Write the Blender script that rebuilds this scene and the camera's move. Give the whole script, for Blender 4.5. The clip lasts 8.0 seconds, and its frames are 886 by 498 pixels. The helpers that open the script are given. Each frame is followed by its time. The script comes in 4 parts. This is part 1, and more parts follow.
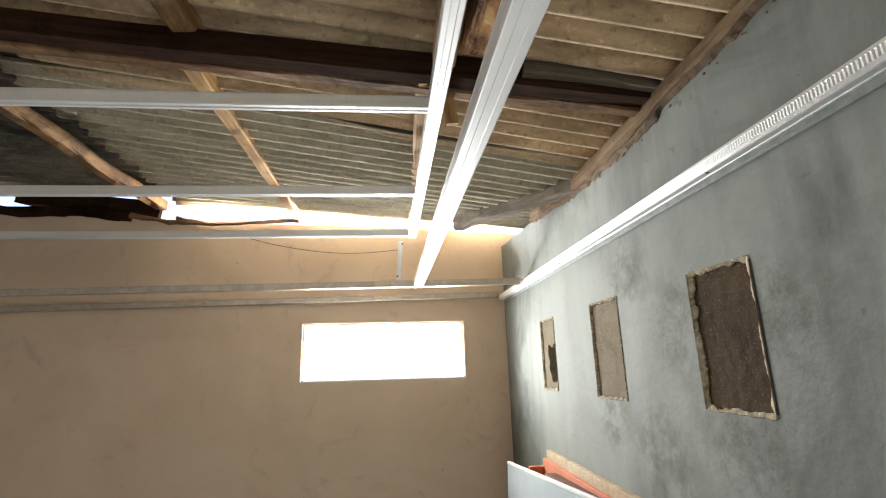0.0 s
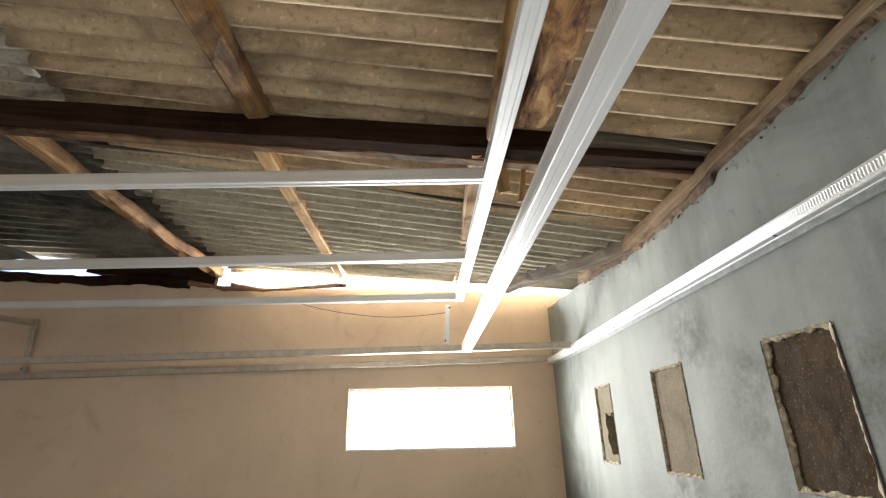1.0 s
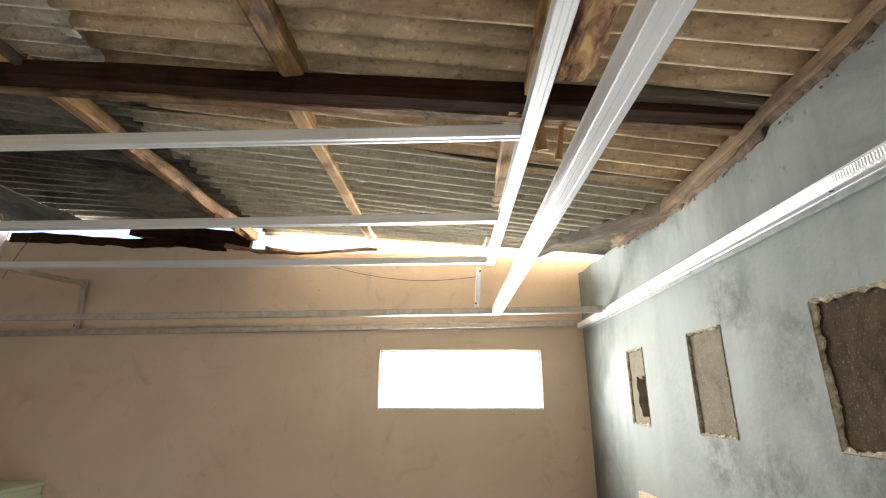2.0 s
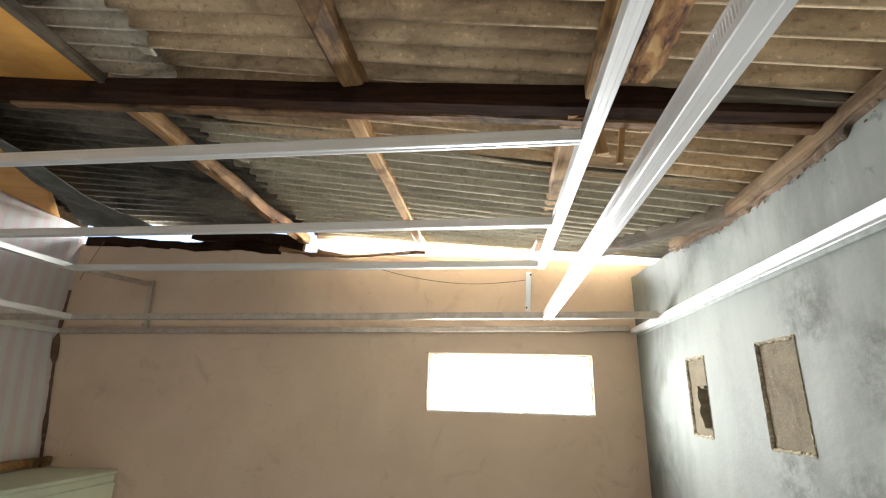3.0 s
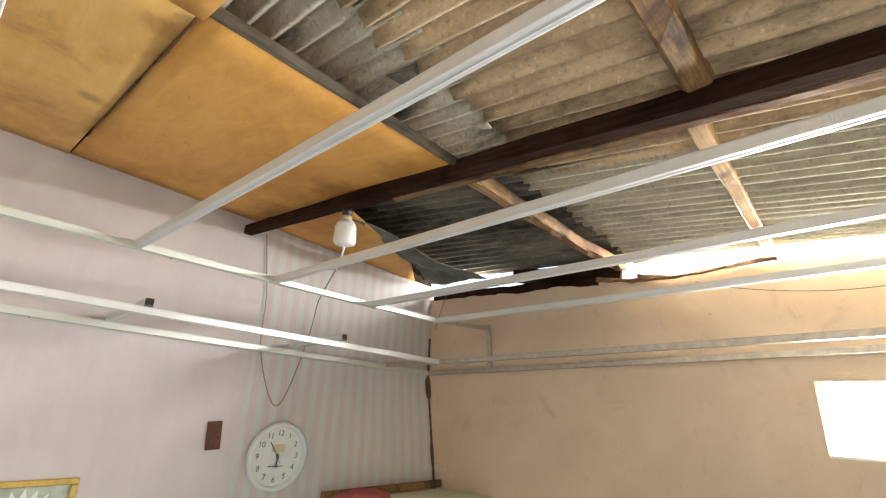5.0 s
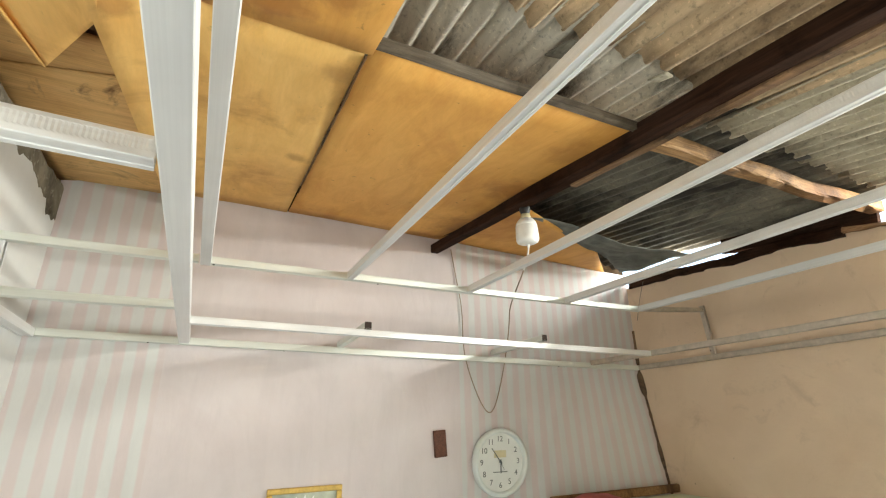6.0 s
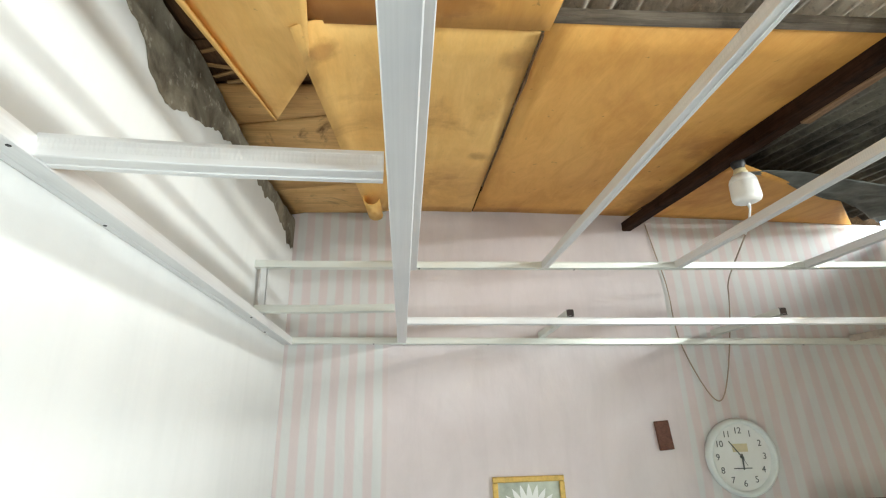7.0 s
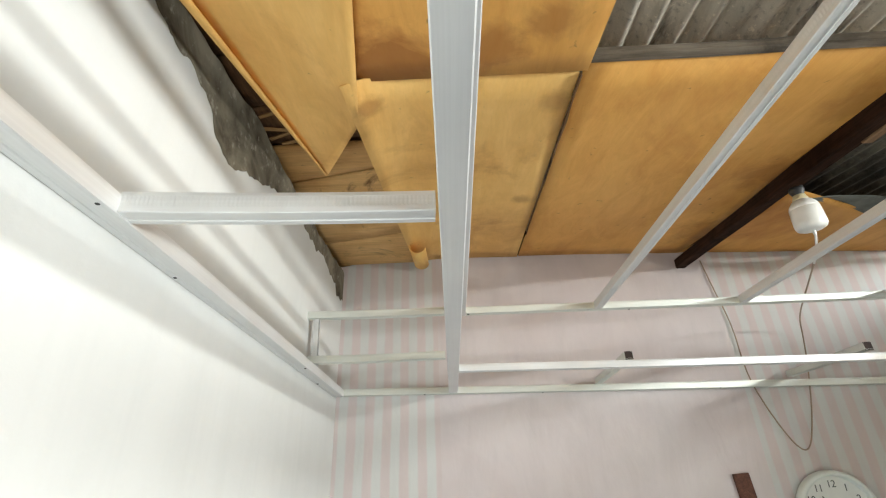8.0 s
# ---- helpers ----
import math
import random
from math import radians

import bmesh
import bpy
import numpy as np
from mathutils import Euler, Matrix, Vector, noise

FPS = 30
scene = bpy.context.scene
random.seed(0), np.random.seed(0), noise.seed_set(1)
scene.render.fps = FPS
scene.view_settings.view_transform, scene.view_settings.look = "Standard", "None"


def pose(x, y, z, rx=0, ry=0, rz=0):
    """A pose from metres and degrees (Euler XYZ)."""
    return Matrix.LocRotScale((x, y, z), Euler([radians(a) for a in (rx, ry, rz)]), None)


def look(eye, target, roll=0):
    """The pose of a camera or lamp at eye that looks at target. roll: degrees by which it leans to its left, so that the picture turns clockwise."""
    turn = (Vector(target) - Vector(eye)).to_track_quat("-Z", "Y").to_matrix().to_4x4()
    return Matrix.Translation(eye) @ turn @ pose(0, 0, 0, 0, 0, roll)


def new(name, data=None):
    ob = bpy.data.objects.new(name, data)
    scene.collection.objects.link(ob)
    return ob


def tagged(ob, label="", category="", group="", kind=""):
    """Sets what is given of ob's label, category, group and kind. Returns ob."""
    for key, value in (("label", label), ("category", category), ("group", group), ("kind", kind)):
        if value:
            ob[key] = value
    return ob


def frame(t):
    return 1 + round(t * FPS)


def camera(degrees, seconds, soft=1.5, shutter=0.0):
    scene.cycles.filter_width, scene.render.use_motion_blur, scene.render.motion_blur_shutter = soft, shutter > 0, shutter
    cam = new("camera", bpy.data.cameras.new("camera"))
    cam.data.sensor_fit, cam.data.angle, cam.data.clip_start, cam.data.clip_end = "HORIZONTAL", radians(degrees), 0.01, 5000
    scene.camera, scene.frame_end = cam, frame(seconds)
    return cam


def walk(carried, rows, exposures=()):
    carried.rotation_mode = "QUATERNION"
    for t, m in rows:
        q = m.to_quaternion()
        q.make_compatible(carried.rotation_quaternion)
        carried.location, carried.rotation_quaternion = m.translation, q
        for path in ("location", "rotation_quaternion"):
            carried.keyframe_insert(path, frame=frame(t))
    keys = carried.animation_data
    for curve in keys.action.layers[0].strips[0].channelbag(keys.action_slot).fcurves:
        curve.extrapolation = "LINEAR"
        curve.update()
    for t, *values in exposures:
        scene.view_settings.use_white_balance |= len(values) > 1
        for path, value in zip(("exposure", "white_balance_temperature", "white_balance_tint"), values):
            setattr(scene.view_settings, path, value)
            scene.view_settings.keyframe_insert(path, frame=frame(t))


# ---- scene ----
cam = camera(86.3, 8.0, 1.2)
PATH = [
    (0, (0.579, 0.139, 1.987), (0.783, 2.07, 2.466), -1.6),
    (0.5, (0.561, 0.133, 1.999), (0.712, 2.038, 2.588), -0.9),
    (1, (0.526, 0.125, 2.002), (0.579, 1.988, 2.725), -1.2),
    (1.5, (0.511, 0.133, 1.995), (0.501, 2.034, 2.617), -0.5),
    (1.7, (0.506, 0.136, 1.986), (0.473, 2.043, 2.587), -0.1),
    (2.8, (0.476, 0.134, 1.976), (0.309, 2.036, 2.57), 1.0),
    (3, (0.458, 0.127, 1.99), (0.227, 2.021, 2.59), 1.7),
    (3.5, (0.406, 0.109, 2.017), (-0.044, 1.943, 2.677), 2.2),
    (4, (0.354, 0.083, 2.03), (-0.323, 1.819, 2.757), 2.4),
    (4.5, (0.307, 0.068, 2.022), (-0.68, 1.661, 2.721), 2.9),
    (4.7, (0.278, 0.074, 2.028), (-0.823, 1.597, 2.711), 3.1),
    (5.8, (0.167, 0.089, 2.011), (-1.442, 1.073, 2.677), -1.0),
    (6, (0.155, 0.076, 2.005), (-1.529, 0.914, 2.683), -1.0),
    (6.5, (0.118, 0.046, 1.992), (-1.7, 0.559, 2.65), -1.1),
    (7, (0.105, 0.01, 2.0), (-1.776, 0.153, 2.664), -1.4),
    (7.5, (0.096, -0.018, 1.998), (-1.793, -0.014, 2.656), -1.0),
    (7.8, (0.096, -0.018, 1.998), (-1.793, -0.011, 2.665), -1.0),
    (8, (0.097, -0.009, 1.976), (-1.705, -0.042, 2.845), -2.0),
]
walk(cam, [(t, look(eye, target, roll)) for t, eye, target, roll in PATH],
     [(0.0, 1.38, 6800, 11), (1.5, 1.53, 6800, 11), (3.5, 1.66, 6700, 10), (4.5, 2.08, 6850, 12), (6.0, 2.42, 7080, 6), (6.5, 2.52, 6700, 5), (7.0, 2.30, 6500, 5), (7.5, 2.25, 6550, 6),
      (8.0, 2.14, 6650, 7)])

# ---- world, sun, large lights, exposure ----
world = bpy.data.worlds.new("world")
scene.world = world
world.use_nodes = True
wn, wl = world.node_tree.nodes, world.node_tree.links
sky = wn.new("ShaderNodeTexSky")
sky.sky_type, sky.sun_disc = "NISHITA", False
sky.sun_elevation, sky.sun_rotation = radians(52), radians(25)
sky.air_density, sky.dust_density = 1.0, 1.0
wl.new(sky.outputs[0], wn["Background"].inputs[0])
wn["Background"].inputs[1].default_value = 0.15
sun_data = bpy.data.lights.new("sun", "SUN")
sun_data.energy, sun_data.angle, sun_data.color = 1.5, radians(12), (1.0, 0.95, 0.88)
sun = new("sun", sun_data)
sun.matrix_world = look((2.0, 6.0, 8.0), (0.3, 2.5, 1.0))
win_data = bpy.data.lights.new("window_skylight", "AREA")
win_data.shape, win_data.size, win_data.size_y, win_data.energy, win_data.color = "RECTANGLE", 0.93, 0.32, 19.0, (0.93, 0.97, 1.0)
win_data.spread = radians(130)
door_data = bpy.data.lights.new("doorway_skylight", "AREA")
door_data.shape, door_data.size, door_data.size_y, door_data.energy, door_data.color = "RECTANGLE", 0.75, 1.95, 4.0, (0.94, 0.98, 1.0)
door_lamp = new("doorway_skylight", door_data)
door_lamp.matrix_world = look((1.36, 0.03, 1.02), (-1.0, 0.3, 1.3))
win_lamp = new("window_skylight", win_data)
win_lamp.matrix_world = look((0.52, 3.135, 2.075), (0.52, 0.0, 2.0))
# daylight in the slot between wall head and roof, and in its far corner
for gx, gz, gw, gh, tilt, watts in ((0.36, 2.88, 1.94, 0.07, 3.0, 27.0), (-2.12, 3.055, 0.52, 0.05, 3.4, 1.5)):
    eave_data = bpy.data.lights.new("eave_skylight", "AREA")
    eave_data.shape, eave_data.size, eave_data.size_y, eave_data.energy, eave_data.color = "RECTANGLE", gw, gh, watts, (0.95, 0.98, 1.0)
    eave_lamp = new("eave_skylight", eave_data)
    eave_lamp.matrix_world = Matrix.Translation((gx, 3.10, gz)) @ Matrix.Rotation(radians(tilt), 4, "Y") @ look((0, 0, 0), (0, -3.0, 0.12))

# ---- materials ----
TAU = math.tau


def node_mat(name, rough=0.7, metal=0.0):
    m = bpy.data.materials.new(name)
    m.use_nodes = True
    n, l = m.node_tree.nodes, m.node_tree.links
    b = n["Principled BSDF"]
    b.inputs["Roughness"].default_value, b.inputs["Metallic"].default_value = rough, metal
    return m, n, l, b


def coords(n, l, scale=(1, 1, 1), source="Object"):
    c, mp = n.new("ShaderNodeTexCoord"), n.new("ShaderNodeMapping")
    mp.inputs["Scale"].default_value = scale
    l.new(c.outputs[source], mp.inputs[0])
    return mp.outputs[0]


def noise_tex(n, l, vec, scale, detail=6, rough=0.6, dist=0.0):
    t = n.new("ShaderNodeTexNoise")
    t.inputs["Scale"].default_value, t.inputs["Detail"].default_value = scale, detail
    t.inputs["Roughness"].default_value, t.inputs["Distortion"].default_value = rough, dist
    l.new(vec, t.inputs["Vector"])
    return t.outputs[0]


def ramp(n, l, fac, stops):
    r = n.new("ShaderNodeValToRGB")
    e = r.color_ramp.elements
    while len(e) < len(stops):
        e.new(0.5)
    for k, (p, c) in enumerate(stops):
        e[k].position, e[k].color = p, (*c, 1) if len(c) == 3 else c
    l.new(fac, r.inputs[0])
    return r.outputs[0]


def grey(v):
    return (v, v, v)


def mix(n, l, kind, fac, a, b):
    x = n.new("ShaderNodeMix")
    x.data_type, x.blend_type = "RGBA", kind
    for sock, v in ((x.inputs[0], fac), (x.inputs[6], a), (x.inputs[7], b)):
        if isinstance(v, (int, float)):
            sock.default_value = v
        elif isinstance(v, tuple):
            sock.default_value = (*v, 1)
        else:
            l.new(v, sock)
    return x.outputs[2]


def relief(n, l, b, height, strength, dist=0.01):
    bm = n.new("ShaderNodeBump")
    bm.inputs["Strength"].default_value, bm.inputs["Distance"].default_value = strength, dist
    l.new(height, bm.inputs["Height"])
    l.new(bm.outputs[0], b.inputs["Normal"])


def plaster(name, light, dark, stain, rough=0.85, stain_lo=0.52, stain_hi=0.72, bump=0.35, streak=0.0, twist=1.2, speck=0.8, grit=0.7):
    m, n, l, b = node_mat(name, rough)
    v = coords(n, l)
    big = ramp(n, l, noise_tex(n, l, v, 1.6, 8, 0.62, 0.6), [(0.3, dark), (0.68, light)])
    spots = ramp(n, l, noise_tex(n, l, v, 4.5 if twist > 1 else 2.6, 10, grit, twist), [(stain_lo, grey(0)), (stain_hi, grey(1))])
    col = mix(n, l, "MIX", spots, big, stain)
    if streak:
        s = ramp(n, l, noise_tex(n, l, coords(n, l, (9, 9, 0.7)), 1.0, 6, 0.6, 0.4), [(0.45, grey(1)), (0.75, grey(1 - streak))])
        col = mix(n, l, "MULTIPLY", 1.0, col, s)
    fine = noise_tex(n, l, v, 60, 4, 0.6)
    specks = ramp(n, l, noise_tex(n, l, v, 30, 3, 0.5), [(0.70, grey(1)), (0.76, grey(0.55))])
    col = mix(n, l, "MULTIPLY", speck, col, specks)
    l.new(col, b.inputs["Base Color"])
    h = mix(n, l, "MIX", 0.35, noise_tex(n, l, v, 7, 6, 0.6, 0.4), fine)
    relief(n, l, b, h, bump, 0.012)
    return m


def wood(name, light, dark, stain, stretch=14.0, rough=0.75, stain_lo=0.55, stain_hi=0.75, bump=0.3, along="x", blot=3.2, grain=0.75, smoky=0.8):
    m, n, l, b = node_mat(name, rough)
    sc = {"x": (1, stretch, stretch), "y": (stretch, 1, stretch)}[along]
    g = noise_tex(n, l, coords(n, l, sc), 3.0, 8, 0.65, 0.8)
    col = ramp(n, l, g, [(0.3, dark), (0.66, light)])
    v = coords(n, l)
    st = ramp(n, l, noise_tex(n, l, v, blot, 8, 0.68, 1.0), [(stain_lo, grey(0)), (stain_hi, grey(1))])
    col = mix(n, l, "MIX", st, col, stain)
    fine = noise_tex(n, l, coords(n, l, tuple(1.5 if k == 1 else 70.0 for k in sc)), 2.2, 6, 0.7, 0.25)
    col = mix(n, l, "MULTIPLY", grain, col, ramp(n, l, fine, [(0.36, grey(0.55)), (0.56, grey(1.08))]))
    marks = ramp(n, l, noise_tex(n, l, v, 26, 3, 0.5, 0.3), [(0.70, grey(1)), (0.77, grey(0.35))])
    col = mix(n, l, "MULTIPLY", 0.7, col, marks)
    smoke = ramp(n, l, noise_tex(n, l, v, 1.3, 7, 0.62, 0.5), [(0.40, grey(1.12)), (0.53, (0.95, 0.86, 0.74)), (0.66, (0.62, 0.44, 0.30))])
    col = mix(n, l, "MULTIPLY", smoky, col, smoke)
    l.new(col, b.inputs["Base Color"])
    b.inputs["Specular IOR Level"].default_value = 0.25
    relief(n, l, b, mix(n, l, "MIX", 0.5, g, fine), bump, 0.006)
    return m


def plain(name, col, rough=0.6, metal=0.0, vary=0.12, scale=18):
    m, n, l, b = node_mat(name, rough, metal)
    f = noise_tex(n, l, coords(n, l), scale, 6, 0.6)
    c = ramp(n, l, f, [(0.3, tuple(x * (1 - vary) for x in col)), (0.7, tuple(min(1, x * (1 + vary)) for x in col))])
    l.new(c, b.inputs["Base Color"])
    relief(n, l, b, f, 0.08, 0.004)
    return m


M_NORTH = plaster("salmon_plaster", (0.75, 0.585, 0.43), (0.65, 0.49, 0.35), (0.50, 0.365, 0.255), 0.9, 0.56, 0.82, 0.25)
M_EAST = plaster("grey_cement_render", (0.335, 0.355, 0.325), (0.215, 0.232, 0.208), (0.095, 0.104, 0.088), 0.85, 0.48, 0.74, 0.26, 0.30, 0.7, 0.7, 0.62)


def smudges(m, spots):
    """Trowel scars and grime round given places on the wall: (y, z, radius)."""
    n, l, b = m.node_tree.nodes, m.node_tree.links, m.node_tree.nodes["Principled BSDF"]
    col = b.inputs["Base Color"].links[0].from_socket
    v = coords(n, l)
    grime = ramp(n, l, noise_tex(n, l, v, 9, 9, 0.75, 0.1), [(0.44, grey(0)), (0.60, grey(1))])
    # a paler skim trowelled round the blocked vents, with a ragged outline; light falloff painted beyond
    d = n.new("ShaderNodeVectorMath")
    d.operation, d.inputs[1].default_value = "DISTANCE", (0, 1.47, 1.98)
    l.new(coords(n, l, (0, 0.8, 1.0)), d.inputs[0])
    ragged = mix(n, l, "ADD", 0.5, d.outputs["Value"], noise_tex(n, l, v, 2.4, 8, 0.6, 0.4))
    skim_falloff = ramp(n, l, ragged, [(0.62, grey(1)), (0.98, grey(0))])
    col = mix(n, l, "MIX", mix(n, l, "MULTIPLY", 1.0, skim_falloff, grey(0.5)), mix(n, l, "MULTIPLY", 1.0, col, grey(0.74)), (0.345, 0.365, 0.325))
    for y, z, r in spots:
        d = n.new("ShaderNodeVectorMath")
        d.operation, d.inputs[1].default_value = "DISTANCE", (1.253, y, z)
        l.new(v, d.inputs[0])
        near = ramp(n, l, d.outputs["Value"], [(r * 0.4, grey(1)), (r, grey(0))])
        col = mix(n, l, "MIX", mix(n, l, "MULTIPLY", 1.0, near, grime), col, (0.115, 0.122, 0.10))
    l.new(col, b.inputs["Base Color"])


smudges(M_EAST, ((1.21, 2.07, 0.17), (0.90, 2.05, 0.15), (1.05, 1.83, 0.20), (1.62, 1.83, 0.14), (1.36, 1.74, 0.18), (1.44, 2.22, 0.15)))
M_SOUTH = plaster("white_limewash", (0.645, 0.65, 0.63), (0.595, 0.605, 0.585), (0.58, 0.58, 0.555), 0.8, 0.6, 0.9, 0.12, 0.05, 0.4, 0.0)


def stains(m, spots, tone, scale=5):
    """Brown water stains with ragged rims on the boards: (x, y, radius, strength)."""
    n, l, b = m.node_tree.nodes, m.node_tree.links, m.node_tree.nodes["Principled BSDF"]
    col = b.inputs["Base Color"].links[0].from_socket
    v = coords(n, l)
    flat = coords(n, l, (1, 1, 0))
    rag = noise_tex(n, l, v, scale, 8, 0.65, 0.6)
    for x, y, r, k in spots:
        d = n.new("ShaderNodeVectorMath")
        d.operation, d.inputs[1].default_value = "DISTANCE", (x, y, 0)
        l.new(flat, d.inputs[0])
        edge = mix(n, l, "ADD", r * 2.6, d.outputs["Value"], rag)
        near = ramp(n, l, edge, [(r * 1.75, grey(k)), (r * 2.0, grey(k * 0.55)), (r * 2.35, grey(0))])
        col = mix(n, l, "MIX", near, col, tone)
    l.new(col, b.inputs["Base Color"])


def mortar(name, light, dark, fleck, fine=170, broad=9):
    m, n, l, b = node_mat(name, 0.95)
    v = coords(n, l)
    col = ramp(n, l, noise_tex(n, l, v, broad, 8, 0.65, 0.5), [(0.32, dark), (0.66, light)])
    sp = ramp(n, l, noise_tex(n, l, v, fine, 3, 0.6), [(0.58, grey(0)), (0.70, grey(1))])
    col = mix(n, l, "MIX", sp, col, fleck)
    l.new(col, b.inputs["Base Color"])
    b.inputs["Specular IOR Level"].default_value = 0.15
    relief(n, l, b, noise_tex(n, l, v, 120, 5, 0.7), 0.5, 0.003)
    return m


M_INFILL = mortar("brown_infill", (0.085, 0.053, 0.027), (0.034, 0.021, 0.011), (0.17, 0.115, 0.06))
M_INFILL_PALE = mortar("olive_infill", (0.24, 0.20, 0.135), (0.15, 0.12, 0.08), (0.34, 0.29, 0.21))
M_RIM = mortar("chipped_rim", (0.50, 0.44, 0.31), (0.16, 0.12, 0.075), (0.66, 0.62, 0.50), 60, 42)
# bare mortar, its colour darkened to hold the recess's shade as well
M_RUBBLE_SHADED = mortar("rough_shaded_mortar", (0.25, 0.222, 0.165), (0.055, 0.044, 0.030), (0.31, 0.285, 0.23), 30, 6)
M_PLATE = wood("dusty_plate_timber", (0.29, 0.205, 0.122), (0.17, 0.112, 0.062), (0.10, 0.062, 0.034), 14, 0.85, 0.5, 0.7, 0.4, "y")
M_MUD = plaster("mud_and_wood", (0.22, 0.14, 0.08), (0.09, 0.055, 0.03), (0.04, 0.026, 0.016), 0.95, 0.48, 0.66, 0.9)
M_FLOOR = plaster("cement_floor", (0.27, 0.265, 0.255), (0.20, 0.195, 0.185), (0.14, 0.135, 0.13), 0.75, 0.55, 0.8, 0.3)
M_PLY = wood("plywood", (0.81, 0.45, 0.128), (0.68, 0.335, 0.08), (0.46, 0.17, 0.035), 4, 0.6, 0.52, 0.82, 0.05, "x", 1.1, 0.08, 0.35)
M_PLY_PALE = wood("pale_plywood", (0.93, 0.60, 0.215), (0.82, 0.485, 0.145), (0.50, 0.21, 0.05), 4, 0.6, 0.54, 0.80, 0.05, "x", 1.3, 0.08, 0.35)
stains(M_PLY, ((-0.74, -0.13, 0.16, 0.75), (-0.70, 0.10, 0.09, 0.6), (-0.60, 0.24, 0.08, 0.5), (-1.45, 1.26, 0.16, 0.5), (-2.1, 1.30, 0.2, 0.5), (-1.0, 1.2, 0.12, 0.35)), (0.30, 0.105, 0.025))
stains(M_PLY_PALE, ((-0.80, 0.02, 0.07, 0.45), (-1.6, 0.30, 0.06, 0.5), (-0.92, 0.30, 0.06, 0.4), (-0.88, -0.22, 0.05, 0.5)), (0.36, 0.14, 0.035))
M_PLANK = wood("plank", (0.82, 0.54, 0.24), (0.62, 0.37, 0.145), (0.22, 0.12, 0.05), 9, 0.7, 0.58, 0.7, 0.2, "y", 3.2, 0.35)
M_BOARD = wood("pale_board", (0.62, 0.52, 0.375), (0.47, 0.38, 0.255), (0.26, 0.19, 0.11), 9, 0.8, 0.55, 0.75, 0.2)
M_DARK = wood("dark_timber", (0.050, 0.025, 0.016), (0.020, 0.011, 0.008), (0.009, 0.006, 0.005), 16, 0.92, 0.55, 0.75)
M_DARK.node_tree.nodes["Principled BSDF"].inputs["Specular IOR Level"].default_value = 0.06
M_BROWN = wood("brown_timber", (0.27, 0.16, 0.085), (0.13, 0.072, 0.038), (0.06, 0.035, 0.02), 16, 0.8, 0.5, 0.66, 0.6)
M_TAN = wood("tan_timber", (0.50, 0.315, 0.14), (0.29, 0.16, 0.065), (0.15, 0.085, 0.04), 18, 0.7, 0.56, 0.7, 0.4)
M_GREYWOOD = wood("grey_timber", (0.20, 0.165, 0.125), (0.09, 0.073, 0.055), (0.06, 0.048, 0.036), 16, 0.85, 0.5, 0.7, 0.4)
M_OLD = wood("weathered_timber", (0.36, 0.215, 0.098), (0.19, 0.105, 0.046), (0.09, 0.05, 0.025), 18, 0.75, 0.5, 0.66, 0.5)


def bark():
    m, n, l, b = node_mat("flaking_bark", 0.85)
    v = coords(n, l, (0.8, 2.0, 2.0))
    big = noise_tex(n, l, v, 15, 8, 0.66, 0.7)
    col = ramp(n, l, big, [(0.36, (0.045, 0.018, 0.009)), (0.44, (0.26, 0.105, 0.032)), (0.58, (0.56, 0.29, 0.095)), (0.70, (0.70, 0.45, 0.19))])
    cracks = ramp(n, l, noise_tex(n, l, coords(n, l, (3, 16, 16)), 3.0, 6, 0.7, 0.8), [(0.36, grey(0.25)), (0.46, grey(1))])
    l.new(mix(n, l, "MULTIPLY", 0.9, col, cracks), b.inputs["Base Color"])
    relief(n, l, b, big, 1.0, 0.03)
    return m


M_BARK = bark()


def asbestos(name, light, dark, stain, lo=0.5, hi=0.75):
    m, n, l, b = node_mat(name, 0.92)
    v = coords(n, l)
    g = noise_tex(n, l, coords(n, l, (0.5, 2.0, 2.0)), 5, 9, 0.7, 0.6)
    col = ramp(n, l, g, [(0.32, dark), (0.66, light)])
    st = ramp(n, l, noise_tex(n, l, coords(n, l, (0.45, 1.4, 1)), 2.6, 9, 0.7, 0.8), [(lo, grey(0)), (hi, grey(1))])
    col = mix(n, l, "MIX", st, col, stain)
    sp = ramp(n, l, noise_tex(n, l, v, 55, 4, 0.6), [(0.30, grey(0.45)), (0.44, grey(1)), (0.60, grey(1)), (0.70, grey(1.6))])
    col = mix(n, l, "MULTIPLY", 0.7, col, sp)
    l.new(col, b.inputs["Base Color"])
    relief(n, l, b, noise_tex(n, l, v, 45, 5, 0.7), 0.4, 0.004)
    return m


M_ASB_S = asbestos("brown_fibre_cement", (0.72, 0.545, 0.345), (0.38, 0.27, 0.16), (0.095, 0.06, 0.034), 0.46, 0.72)
M_ASB_N = asbestos("grey_fibre_cement", (0.50, 0.445, 0.33), (0.285, 0.248, 0.18), (0.085, 0.07, 0.05), 0.55, 0.8)
M_ASB_G = asbestos("pale_fibre_cement", (0.78, 0.73, 0.62), (0.42, 0.38, 0.30), (0.05, 0.042, 0.032), 0.50, 0.62)
M_ASB_W = asbestos("mouldy_fibre_cement", (0.25, 0.225, 0.17), (0.11, 0.10, 0.078), (0.035, 0.03, 0.025), 0.42, 0.62)


